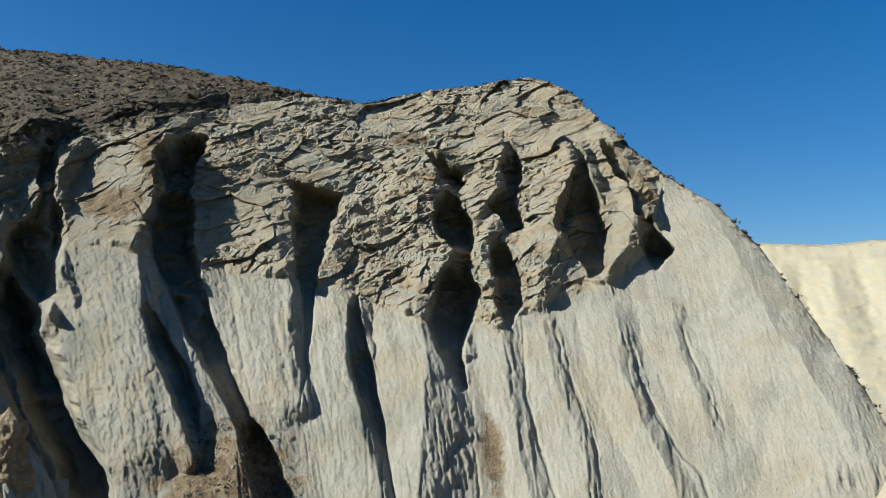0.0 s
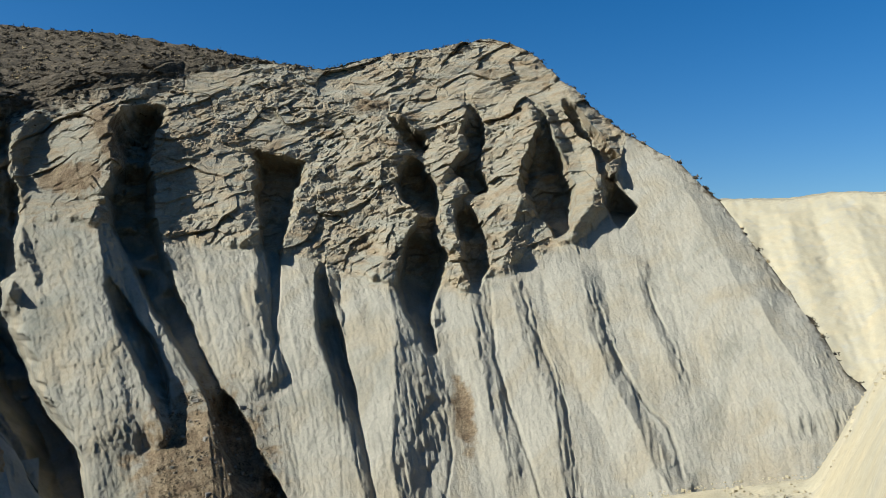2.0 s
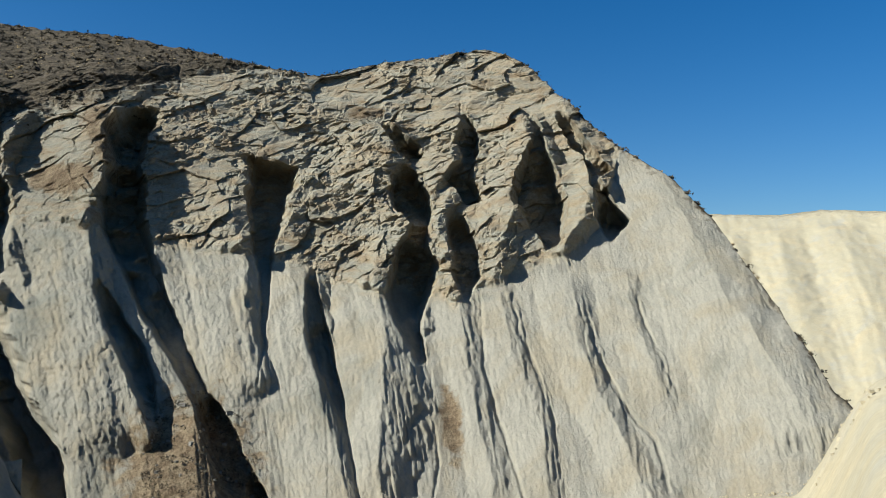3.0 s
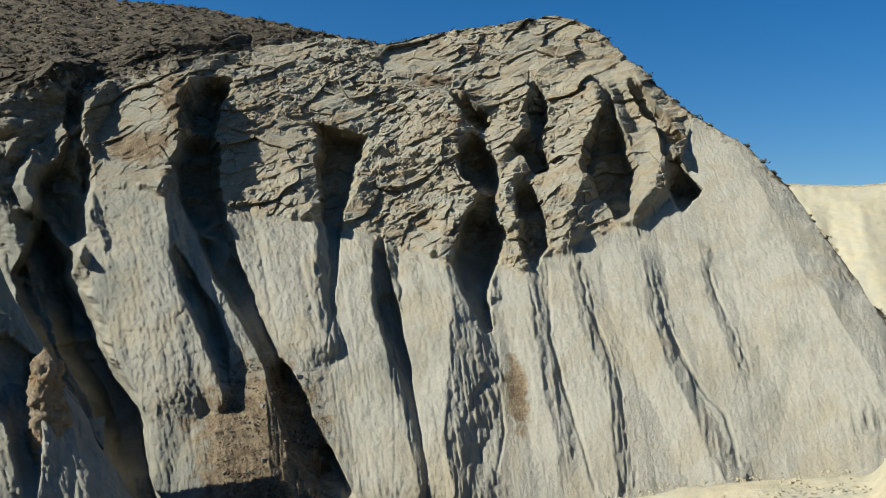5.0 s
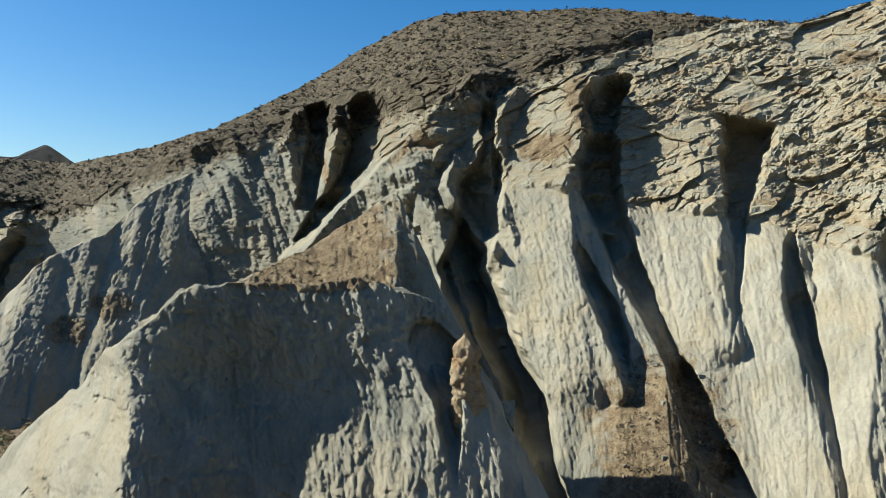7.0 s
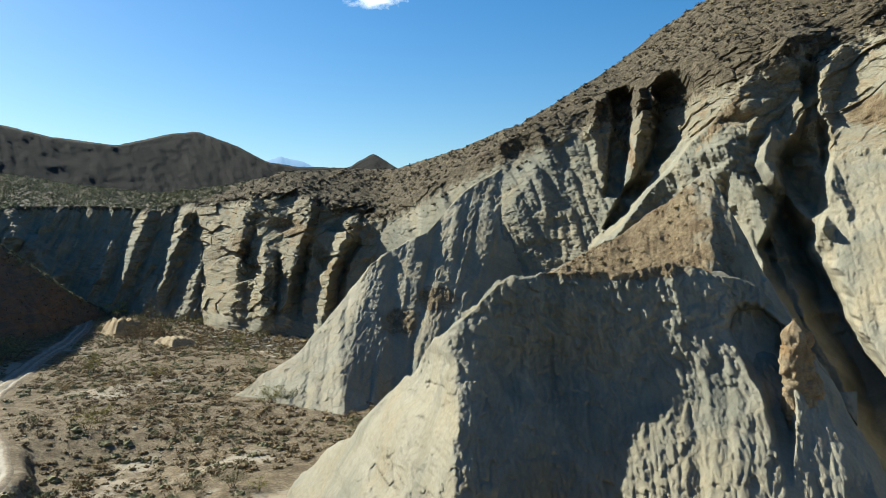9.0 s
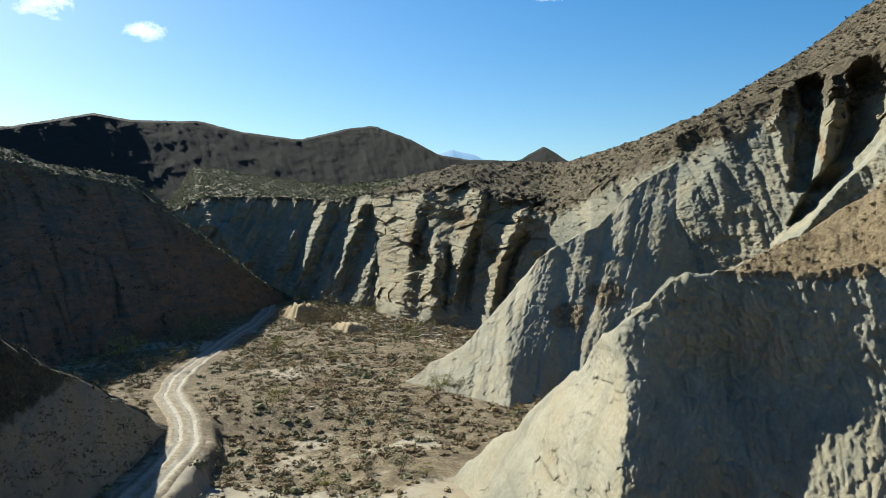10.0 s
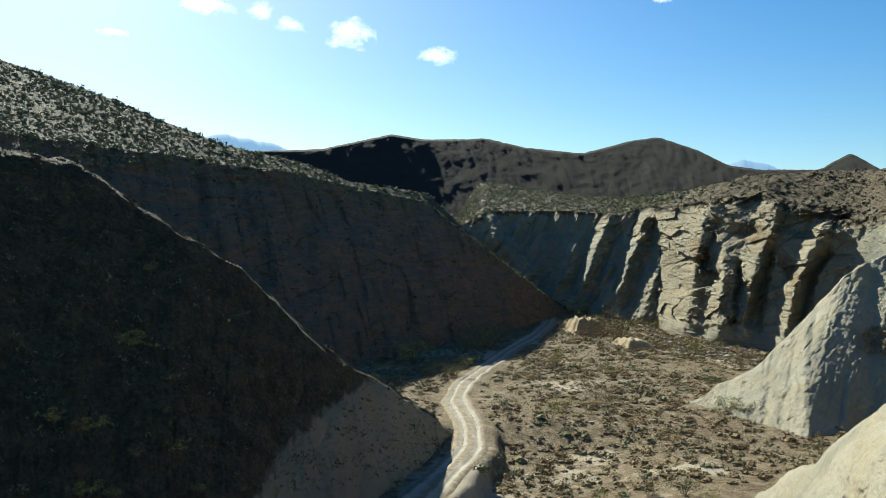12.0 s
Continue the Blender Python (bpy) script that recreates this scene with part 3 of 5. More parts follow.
gully(HILL_GULLIES, 'middle_gully', (-5.0, -1.19, -1.98), (-3.7, -0.53, -1.82), (-1.6, 0.25, -1.64),
    (0.6, 0.88, -2.07), (1.8, 1.05, -2.62), (4.2, 0.7, -2.71), (6.7, 0.07, -2.09), (9.1, -0.7, -2.1), (10.8, 0.49, -2.28),
    (13.0, 0.78, -2.15), (14.9, 0.91, -1.37), (16.9, 0.43, -0.48))
gully(HILL_GULLIES, 'crag_hollow', (12.3, -4.22, -5.74), (13.7, -3.76, -5.55), (15.4, -2.77, -4.94),
    (17.6, -4.03, -5.07), (20.1, -3.64, -5.28), (23.6, -4.07, -5.19), (25.0, -3.46, -4.81))
gully(HILL_GULLIES, 'pillar_gully', (0.6, -4.32, -4.76), (1.9, -4.01, -5.23), (3.0, -3.7, -5.77), (5.5, -3.45, -5.64),
    (8.8, -3.2, -4.99), (10.7, -3.11, -4.38))
gully(HILL_GULLIES, 'crag_gully', (6.5, -9.81, -10.87), (8.1, -9.19, -11.14), (10.1, -8.1, -11.27),
    (12.9, -7.61, -11.4), (15.9, -7.88, -10.92), (19.0, -8.59, -10.09), (21.5, -9.0, -9.79), (25.6, -8.26, -8.91))
gully(HILL_GULLIES, 'edge_gully', (7.3, -14.11, -14.45), (8.8, -13.49, -15.05), (9.9, -13.08, -15.54),
    (12.0, -13.07, -14.5), (14.9, -12.91, -13.6), (16.3, -12.77, -14.38), (18.3, -12.48, -13.59), (20.4, -11.5, -12.82),
    (22.6, -11.0, -12.05), (24.9, -10.28, -11.13))
gully(HILL_GULLIES, 'rill', (-16.7, -2.29, -2.52), (-13.6, -2.7, -2.99), (-10.3, -2.31, -2.57), (-5.7, -2.14, -2.37))
gully(HILL_GULLIES, 'rill', (-16.9, -8.8, -9.09), (-14.0, -7.87, -8.27), (-10.1, -6.63, -7.0), (-5.5, -5.63, -5.96),
    (-0.4, -5.44, -5.73), (1.9, -5.34, -5.56))
gully(HILL_GULLIES, 'rill', (-16.4, -10.95, -11.15), (-13.8, -10.78, -11.02), (-9.8, -10.29, -10.64),
    (-7.7, -9.74, -10.13), (-5.4, -9.04, -9.4), (-2.9, -8.16, -8.48), (1.4, -7.47, -7.69))
gully(HILL_GULLIES, 'rill', (-14.9, -17.85, -18.16), (-13.2, -17.49, -17.84), (-11.3, -16.9, -17.31),
    (-9.4, -15.54, -15.87), (-7.4, -14.33, -14.73), (-5.1, -13.4, -13.84), (-2.7, -12.87, -13.28), (1.5, -12.23, -12.43))
gully(HILL_GULLIES, 'rill', (-7.5, -17.81, -18.06), (-4.9, -17.44, -17.73), (-1.6, -16.26, -16.55),
    (2.6, -15.61, -15.81))
gully(HILL_GULLIES, 'shade_gully', (0.2, 38.56, 37.42), (3.6, 37.88, 36.24), (7.0, 37.16, 35.44), (10.4, 35.79, 34.46),
    (13.8, 35.38, 33.11), (17.3, 34.97, 32.52), (21.3, 35.13, 32.49), (25.7, 35.29, 32.84))
gully(HILL_GULLIES, 'shade_gully', (6.3, 38.31, 36.98), (11.0, 38.08, 36.63), (16.9, 37.84, 36.2), (22.1, 37.88, 36.16),
    (26.5, 37.77, 36.24))
gully(HILL_GULLIES, 'shade_gully', (-1.4, 25.87, 25.33), (0.8, 26.74, 24.95), (3.7, 27.0, 24.5), (6.8, 27.04, 24.26),
    (10.1, 26.65, 24.09), (13.6, 25.98, 24.98), (17.3, 26.16, 25.02), (20.9, 26.28, 25.21))

# ochre cliffs at the far end of the hill, and the cone of rubble below the great gully
rib(HILL_RIBS, "cliff", (63.4, -18, 2, 1.2, 0.8), (62.9, -6, 4, 0.8, 1.1), (62.1, 8, 3, 0.8, 1.1))
rib(HILL_RIBS, "cliff", (61.4, -18, 3, 0.6, 1.4), (61.3, -10, 6, 0.6, 1.6), (60.9, -2, 2, 0.5, 1.0))
rib(HILL_RIBS, "cliff", (60.0, -18, 2, 1.5, 0.6), (59.0, -5, 5, 1.4, 0.5), (57.8, 8, 4, 1.2, 0.5))
rib(HILL_RIBS, "cliff", (57.4, -18, 3, 0.7, 0.8), (56.6, -6, 6, 0.7, 0.9), (55.2, 4, 3, 0.8, 0.7))
rib(HILL_CUTS, "alcove", (58.9, -15, 2, 0.8, 0.3), (58.6, -8, 3.5, 1.0, 0.3), (58.1, -1, 2, 0.7, 0.3))
rib(HILL_CUTS, "alcove", (56.3, -13, 2, 0.6, 0.3), (55.7, -5, 3.5, 0.9, 0.3), (54.9, 0, 2, 0.6, 0.3))
rib(HILL_CUTS, "alcove", (62.1, -4, 2, 0.4, 0.2), (61.8, 3, 2, 0.4, 0.2))
rib(HILL_CUTS, "alcove", (60.3, -14, 2, 0.3, 0.2), (60.0, -4, 2, 0.35, 0.2))
rib(HILL_RIBS, "rubble_cone", (11, -23, 4.5, 9, 5), (12.8, -15, 4, 6, 3.5), (13.2, -8.5, 1.8, 1.4, 1.0))

hill, HILL_GRID = face(
    "badland_hill", (-32, 66.5, 0.075),
    foot=([-32, -10, 20, 24, 27, 30, 34, 37, 41, 45, 46.5, 53, 57, 61, 62.8, 64, 65, 66.5], [66, 66, 67, 70, 75, 84, 103, 113, 118, 122, 127, 158, 170, 181, 190, 199, 210, 236]),
    slope=([-32, 24, 32, 46, 54, 58, 65], [1.05, 1.05, 1.3, 1.4, 1.5, 1.8, 1.8]),
    rim=([-32, -27.7, -23, -20.5, -18.3, -14.2, -10.7, -8.5, -5.6, -2.2, 2, 5.9, 9.7, 16.6, 22.9, 28.4, 31, 34.5, 40, 44, 48, 53, 57, 59, 61, 62.2, 63.2, 64.2, 65, 66.5],
         [-11.8, -6.8, 3.8, 10.2, 14.7, 20.5, 28.1, 34.3, 37.5, 35.6, 34.1, 31.1, 32.7, 31.3, 27.4, 25.2, 26.4, 26.8, 23.3, 17.7, 13.4, 5.5, 8.6, 10.9, 11.1, 9.9, 9.8, 9.8, 9.5, 8]),
    sky_line=([-32, -27.7, -23, -20.5, -18.3, -14.2, -10.7, -8.5, -5.6, -2.2, 2, 5.9, 9.7, 16.6, 22.9, 28.4, 31, 34.5, 36.7, 40, 43.7, 47.5, 52, 55.4, 59.7, 61.4, 62.4, 63.2, 64.2, 65, 66.5],
         [-11.8, -6.8, 3.8, 10.2, 14.8, 20.6, 28.2, 34.3, 37.5, 35.6, 34.1, 31.2, 33.0, 37.1, 39.7, 41.4, 40.9, 37.8, 33.2, 26.7, 20.9, 17.8, 16.0, 16.8, 16.6, 14.9, 13.9, 12.8, 12, 11, 8.5]),
    crown=0.62, rows=(520, 84, 12), material=MARL, ribs=HILL_RIBS, cuts=HILL_CUTS, gullies=HILL_GULLIES,
    rock=([-32, -16, -14.6, -13.6, -12, -10, -7, -5, -2.5, 0, 5, 7, 10, 15.7, 19, 24, 28, 32, 38, 46, 53, 55, 65],
          [60, 40, 17, 10, 6.5, 5.8, 3.5, 1.5, 0.8, 1.8, 2.2, 4, 6, 6.3, 7.5, 9, 12, 13, 17, 15, 4, -14, -17]),
    grey=([-32, -18, -4, 4, 12, 18, 30, 45, 55, 65], [-0.25, -0.2, -0.1, -0.05, 0.05, 0.35, 1.0, 1.5, 0.8, 0.7]), lumps=([-32, 6, 16, 25, 32, 54, 58], [0, 0.1, 0.3, 0.4, 0.8, 0.8, 0.6]), jagged=([-32, 50, 54, 66], [0.5, 0.5, 0.1, 0.1]), scrub_from=([-32, 10, 16, 30, 45, 65], [0, 0, -0.07, -0.13, -0.1, 0]),
    warm=[(13, -16, 4.2, 7.6), (-3.7, -10.4, 0.75, 2.7), (21.5, 13, 2.0, 1.7), (19.4, 19, 1.0, 4), (2.4, 25, 1.3, 1.1), (48.8, -7, 0.8, 9, -0.31), (30.5, 14, 0.5, 3, -0.5), (62.3, -2, 0.7, 3.5), (59.2, 3, 0.9, 2.5), (57.2, -4, 0.5, 3), (36.8, 15, 0.35, 6)],
    grain=([-32, -6, 2, 12, 26, 32, 65], [0.4, 0.45, 0.7, 0.9, 1.1, 1.5, 1.5]), flute=([-32, 24, 31, 52, 56], [0, 0, 1.5, 1.5, 0.8]), rough=([-32, -4, 4, 14, 26, 48, 53, 60, 65], [0.6, 0.65, 0.75, 0.75, 0.6, 0.6, 1.9, 2.2, 2.8]), upright=50, bed=1.9, ledge=([-32, 12, 20, 30, 50, 54, 65], [1.3, 1.3, 0.9, 0.5, 0.5, 0.12, 0.12]), seed=11)
tagged(hill, "eroded badland hill with pale clay fans and brown rock ledges", "hill")

SPUR_RIBS, SPUR_GULLIES = [], []
gully(SPUR_GULLIES, 'shade_gully', (-12.8, 27.36, 26.78), (-11.6, 28.06, 26.79), (-10.3, 28.47, 26.72),
    (-8.8, 28.92, 26.69), (-7.3, 29.63, 26.69), (-5.7, 30.45, 26.85), (-4.3, 30.5, 28.1))
rib(SPUR_RIBS, 'end_slab', (20.84, -14.9, 1.5, 3, 1.2), (22.53, -13.0, 1.5, 3, 1.2), (23.72, -11.3, 1.5, 3, 1.2), (24.93, -9.5, 1.5, 3, 1.2))
near, NEAR_SPUR = face(
    "clay_spur", (10, 68, 0.085),
    foot=([10, 19.8, 24.2, 28.6, 33, 38, 42, 45, 48.4, 50.3, 54.8, 59.2, 68], [54, 43, 37.5, 38, 42.5, 47, 49, 45.5, 41.5, 45, 52.5, 70, 86]),
    slope=([10, 19.8, 24.2, 28.6, 33, 38, 42, 45.2, 48.4, 50.3, 54.8, 59.2, 68], [0.75, 0.6, 0.61, 0.82, 1.17, 1.62, 1.98, 1.45, 1.0, 0.75, 0.42, 0.3, 0.3]),
    rim=([10, 16, 19.8, 24.2, 26.6, 28.6, 33.1, 36, 39.2, 42, 45.4, 47.5, 50.3, 54.8, 59.2, 62, 68], [-25, -22, -16, -9.7, -5.6, -3.2, -1.75, -2.2, -2.45, -2.6, -2.9, -5.2, -8.2, -14.9, -20.4, -23.6, -26]),
    sky_line=([10, 16, 19.8, 24.2, 26.6, 28.6, 33.1, 36, 39.2, 42, 45.4, 47.5, 50.3, 54.8, 59.2, 62, 68], [-25, -22, -16, -9.7, -5.6, -3.2, -1.75, -2.2, -2.45, -2.6, -2.9, -5.2, -8.2, -14.9, -20.4, -23.6, -26]),
    crown=0.5, rows=(300, 6, 14), material=MARL, seed=31, back=1.1, behind=24, detail=0.9, scrub_from=((0, 90), (3, 3)),
    # greyer clay between bearings 28 and 46 also paints in the dimness of grazing sun
    grey=([10, 26, 28, 46, 49, 68], [0.2, 0.2, 0.9, 0.9, 0.2, 0.1]), sway=0.55, grain=([10, 46, 48.6, 68], [1.1, 1.1, 1.3, 1.2]), flute=([10, 24, 34, 42, 46, 68], [0.3, 0.4, 0.45, 0.2, 0.1, 0.15]), lumps=([10, 26, 27, 45, 48.6, 68], [0.4, 0.4, 1.0, 1.0, 1.0, 0.8]), drift=0.16, gullies=SPUR_GULLIES, ribs=SPUR_RIBS, hollow=([10, 28, 31, 45, 48], [0, 0, 1.8, 1.8, 0]),
    warm=[(37.5, -2.1, 4.6, 0.8)])
tagged(near, "grey clay spur with a sharp level crest", "ridge")

knob, KNOB_GRID = face(
    "brown_shoulder", (23, 48, 0.1),
    foot=([23, 26, 28.6, 31.4, 34, 37, 42, 48], [62, 59.5, 57.5, 55.5, 57.5, 60, 63, 66]),
    slope=([23, 28, 31.4, 36, 42, 48], [1.3, 1.2, 1.1, 1.0, 0.9, 0.9]),
    rim=([23, 26, 26.6, 28.6, 29.8, 30.8, 31.6, 33.5, 36.5, 42, 48], [-12, -6.8, -5.6, -2.1, 0.9, 3.3, 4.9, 3.2, 0.7, -3, -6]),
    sky_line=([23, 26, 26.6, 28.6, 29.8, 30.8, 31.6, 33.5, 36.5, 42, 48], [-12, -6.8, -5.6, -2.1, 0.9, 3.3, 4.9, 3.2, 0.7, -3, -6]),
    crown=0.5, rows=(90, 4, 12), material=MARL, base=-8, seed=33, back=2.5, behind=10, detail=0.8, scrub_from=((0, 90), (3, 3)),
    grey=((0, 90), (0.5, 0.5)), flute=((0, 90), (0.15, 0.15)), lumps=((0, 90), (0.6, 0.6)), drift=0.1, warm=[(36.5, -1.0, 6.0, 7.0)])
tagged(knob, "brown earthy shoulder with a grey shaded flank", "ridge")

second, _ = face(
    "grey_spur", (41, 67, 0.085),
    foot=([41, 46, 49, 51, 52.5, 54, 56, 60, 63.5, 67], [124, 111, 108, 110, 111, 107, 103, 111, 117, 128]),
    slope=([41, 42, 46, 49, 51, 53, 54, 55.7, 58.7, 63.2, 67], [1.23, 1.23, 0.95, 0.83, 0.95, 0.95, 0.8, 0.55, 0.42, 0.3, 0.3]),
    rim=([41, 44, 47.4, 50, 53, 54, 55.7, 58.7, 63.2, 67], [16, 13.5, 8.5, 1.4, -2.1, -3.6, -8.4, -15.6, -21, -24]),
    sky_line=([41, 44, 47.4, 50, 53, 54, 55.7, 58.7, 63.2, 67], [16, 13.5, 8.5, 1.4, -2.1, -3.6, -8.4, -15.6, -21, -24]),
    crown=0.5, rows=(170, 4, 10), material=MARL, seed=41, back=0.8, behind=25, detail=1.0, scrub_from=((0, 90), (3, 3)), grey=((0, 90), (0.35, 0.35)),
    grain=((0, 90), (1.3, 1.3)), flute=((0, 90), (0.45, 0.45)), lumps=((0, 90), (0.6, 0.6)), drift=-0.2, warm=[(52, -11.5, 1.2, 1.6), (49.6, -8.5, 1.4, 1.6)])
tagged(second, "pale grey clay spur with a rounded crest", "ridge")

def build_bench():
    """A flat shoulder of gravel with a wheel track, dropping steeply on its far side."""
    a1, r1 = np.arange(-60, -3, 0.2), np.arange(7, 70, 0.28)
    a, r = np.meshgrid(a1, r1)
    x, y = polar(a, r)
    edge = table(a1, ([-60, -36, -29.7, -27.9, -25.7, -21.3, -14.2, -9.8, -6.8, -3], [-1, -1.5, -3.5, -5.9, -9.2, -9.8, -11.0, -12.0, -13.1, -15.5]), 1.0)[None, :] + 0 * r
    rim = 47 + 1.5 * fbm(a * 0.25, 0 * a, 0 * a, 3, 52)
    z = np.where(r < rim, edge - 0.05 * (rim - r), edge - 0.85 * (r - rim))
    for track in (41.5, 43.4):
        z = z - 0.12 * np.exp(-((r - track - 0.5 * np.sin(a * 0.2)) / 0.28) ** 2)
    z = z + 0.10 * fbm(x * 0.9, y * 0.9, 0 * x, 4, 53) + 0.25 * fbm(x * 0.3, y * 0.3, 0 * x, 3, 54)
    rut = np.minimum(np.abs(r - 41.5 - 0.5 * np.sin(a * 0.2)), np.abs(r - 43.4 - 0.5 * np.sin(a * 0.2))) < 0.4
    return sheet_mesh("track_bench", x, y, z, {"rock": 0 * z, "scrub": 0 * z, "grey": 0 * z}, YELLOW,
                      (("gravel_top", "wheel_rut", "steep_bank"), np.where(r > rim, 2, rut * 1)))


bench = build_bench()
tagged(bench, "pale gravelly bench with a worn vehicle track", "ridge")

# ---------------------------------------------------------------- mesa, left slopes, distance
MESA_RIBS = []
rib(MESA_RIBS, "buttress", (74.9, -18, 3.4, 1.6, 0.9), (73.9, -8, 6.8, 1.6, 0.9), (75.8, 2, 7.6, 1.8, 1), (76.2, 9, 5.1, 1.5, 0.8))
rib(MESA_RIBS, "buttress", (72.6, -18, 2.5, 1, 0.6), (71.3, -9, 4.4, 0.8, 0.6), (70.6, -1, 2.5, 0.7, 0.6))
rib(MESA_RIBS, "buttress", (70.9, -18, 3.4, 0.7, 0.9), (69.9, -10, 5.1, 0.6, 0.9), (68.6, 6, 5.8, 0.6, 1), (68.3, 9, 3.4, 0.5, 0.8))
rib(MESA_RIBS, "buttress", (68.7, -18, 2.5, 1.1, 0.7), (68.2, -6, 3.4, 0.9, 0.8))
rib(MESA_RIBS, "buttress", (68.1, -18, 3.4, 0.5, 0.7), (66.9, -3, 5.4, 0.6, 0.9), (66, 8, 5.8, 0.5, 0.9))
rib(MESA_RIBS, "buttress", (66, -18, 4.1, 1.2, 0.7), (65.5, -9, 5.1, 0.9, 0.8), (64.9, -2, 2.5, 0.6, 0.7))
rib(MESA_RIBS, "buttress", (64.9, -18, 3.4, 0.6, 0.7), (63.4, 0, 6.1, 0.6, 0.8), (62.8, 9, 6.8, 0.6, 0.9))
mesa, MESA_GRID = face(
    "mesa", (61, 79.5, 0.07), foot=([61, 63, 66, 68, 70, 73, 79], [202, 207, 219, 228, 235, 242, 240]), slope=([61, 79], [1.5, 1.5]),
    rim=([61, 63, 66, 67.5, 71.2, 76.2, 78.3, 79], [13.4, 12.2, 11.2, 9.2, 10.6, 10.6, 5.8, 4.4]),
    sky_line=([61, 63.9, 67.5, 72.8, 77, 78.3, 79], [19.3, 16.1, 15.7, 20.8, 27.8, 10.5, 8.9]),
    crown=0.16, rows=(220, 60, 8), material=MARL, base=-18, rock=([61, 66, 70, 79], [-4, 2, 4, 5]), ribs=MESA_RIBS,
    grey=([61, 66, 79], [0.7, 1.0, 0.9]), upright=0, seed=61, bed=2.5, ledge=((0, 90), (0.2, 0.2)), back=0.3, drift=-0.5, flute=((0, 90), (1.6, 1.6)), lumps=((0, 90), (1.5, 1.5)), jagged=((0, 90), (0.12, 0.12)), scrub_from=((0, 90), (-0.04, -0.04)))
tagged(mesa, "flat-topped mesa with cliffs of ochre and grey rock", "mesa")

left, LEFT_GRID = face(
    "scrub_hill", (69, 119, 0.12), foot=([70, 71.5, 75, 79, 82, 85, 90, 95, 100, 108, 118], [240, 225, 190, 165, 152, 142, 128, 116, 106, 95, 90]), slope=([60, 120], [0.85, 0.85]),
    rim=( [70, 71.5, 75, 78.9, 80.4, 85.8, 90, 95, 102, 108, 118] , [-19.5, -16.1, -5.1, 5.1, 9.5, 12.2, 13.6, 14.3, 15.1, 15.2, 15.9] ),
    sky_line=( [70, 71.5, 75, 78.9, 80.4, 85.8, 88.8, 94.3, 97.9, 102.3, 107.3, 118] , [-18.8, -15.8, -4.8, 6.7, 12.0, 13.4, 17.0, 19.7, 24.7, 32.4, 40.9, 50.9] ),
    crown=0.33, rows=(180, 80, 10), material=FAR_EARTH, rock=((70, 118), (-30, -30)), rough=((0, 1), (0.5, 0.5)), flute=((0, 1), (2.0, 2.0)), seed=71, bed=2.0, ledge=((0, 120), (0.6, 0.6)), back=0.4)
tagged(left, "shaded scrub-covered hill with rocky flank", "hill")

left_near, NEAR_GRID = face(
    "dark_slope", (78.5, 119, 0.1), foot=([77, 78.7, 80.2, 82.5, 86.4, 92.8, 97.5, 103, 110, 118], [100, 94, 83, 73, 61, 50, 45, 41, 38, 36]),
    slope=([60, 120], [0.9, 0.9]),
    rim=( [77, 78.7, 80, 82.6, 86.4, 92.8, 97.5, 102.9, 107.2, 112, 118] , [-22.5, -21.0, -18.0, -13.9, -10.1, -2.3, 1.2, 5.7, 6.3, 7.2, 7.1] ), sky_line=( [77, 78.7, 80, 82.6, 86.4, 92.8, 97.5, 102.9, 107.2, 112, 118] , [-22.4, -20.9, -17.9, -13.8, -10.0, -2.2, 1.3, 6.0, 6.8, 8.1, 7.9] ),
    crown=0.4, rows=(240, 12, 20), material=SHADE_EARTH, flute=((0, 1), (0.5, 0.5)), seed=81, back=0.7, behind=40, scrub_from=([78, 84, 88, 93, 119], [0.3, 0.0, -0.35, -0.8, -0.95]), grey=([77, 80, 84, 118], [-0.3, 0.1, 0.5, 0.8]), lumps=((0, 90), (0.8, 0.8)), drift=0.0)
tagged(left_near, "dark shaded slope with sparse shrubs", "slope")

YELLOW_RIBS = []
rib(YELLOW_RIBS, "shoulder", (-27.5, -20, 2.5, 4, 2.5), (-25.2, 5, 4, 2.6, 2.4), (-24.6, 24, 2.5, 2, 1.6))
rib(YELLOW_RIBS, "shoulder", (-24, -20, 2.5, 3, 2.2), (-22.8, 5, 3.5, 1.6, 1.8), (-22, 22, 2, 1.2, 1.2))
rib(YELLOW_RIBS, "shoulder", (-31, -20, 3, 4, 2.6), (-29.5, 5, 4.5, 2.6, 2.4), (-28, 24, 2.5, 2, 1.6))
yellow, _ = face(
    "yellow_hill", (-50, -12, 0.15), foot=([-50, -12], [190, 190]), slope=([-50, -12], [0.56, 0.56]),
    rim=([-50, -40, -30, -27.3, -24.7, -20.5, -12], [26.8, 28.4, 29.6, 30.7, 29.0, 30.1, 29.6]),
    sky_line=([-50, -40, -30, -27.3, -24.7, -20.5, -12], [27.4, 29.1, 30.2, 31.4, 29.7, 30.8, 30.2]),
    crown=0.4, rows=(160, 10, 8), material=YELLOW, seed=91, ribs=YELLOW_RIBS, grain=((0, 1), (2, 2)))
tagged(yellow, "pale yellow clay hill with worn gullies", "hill")

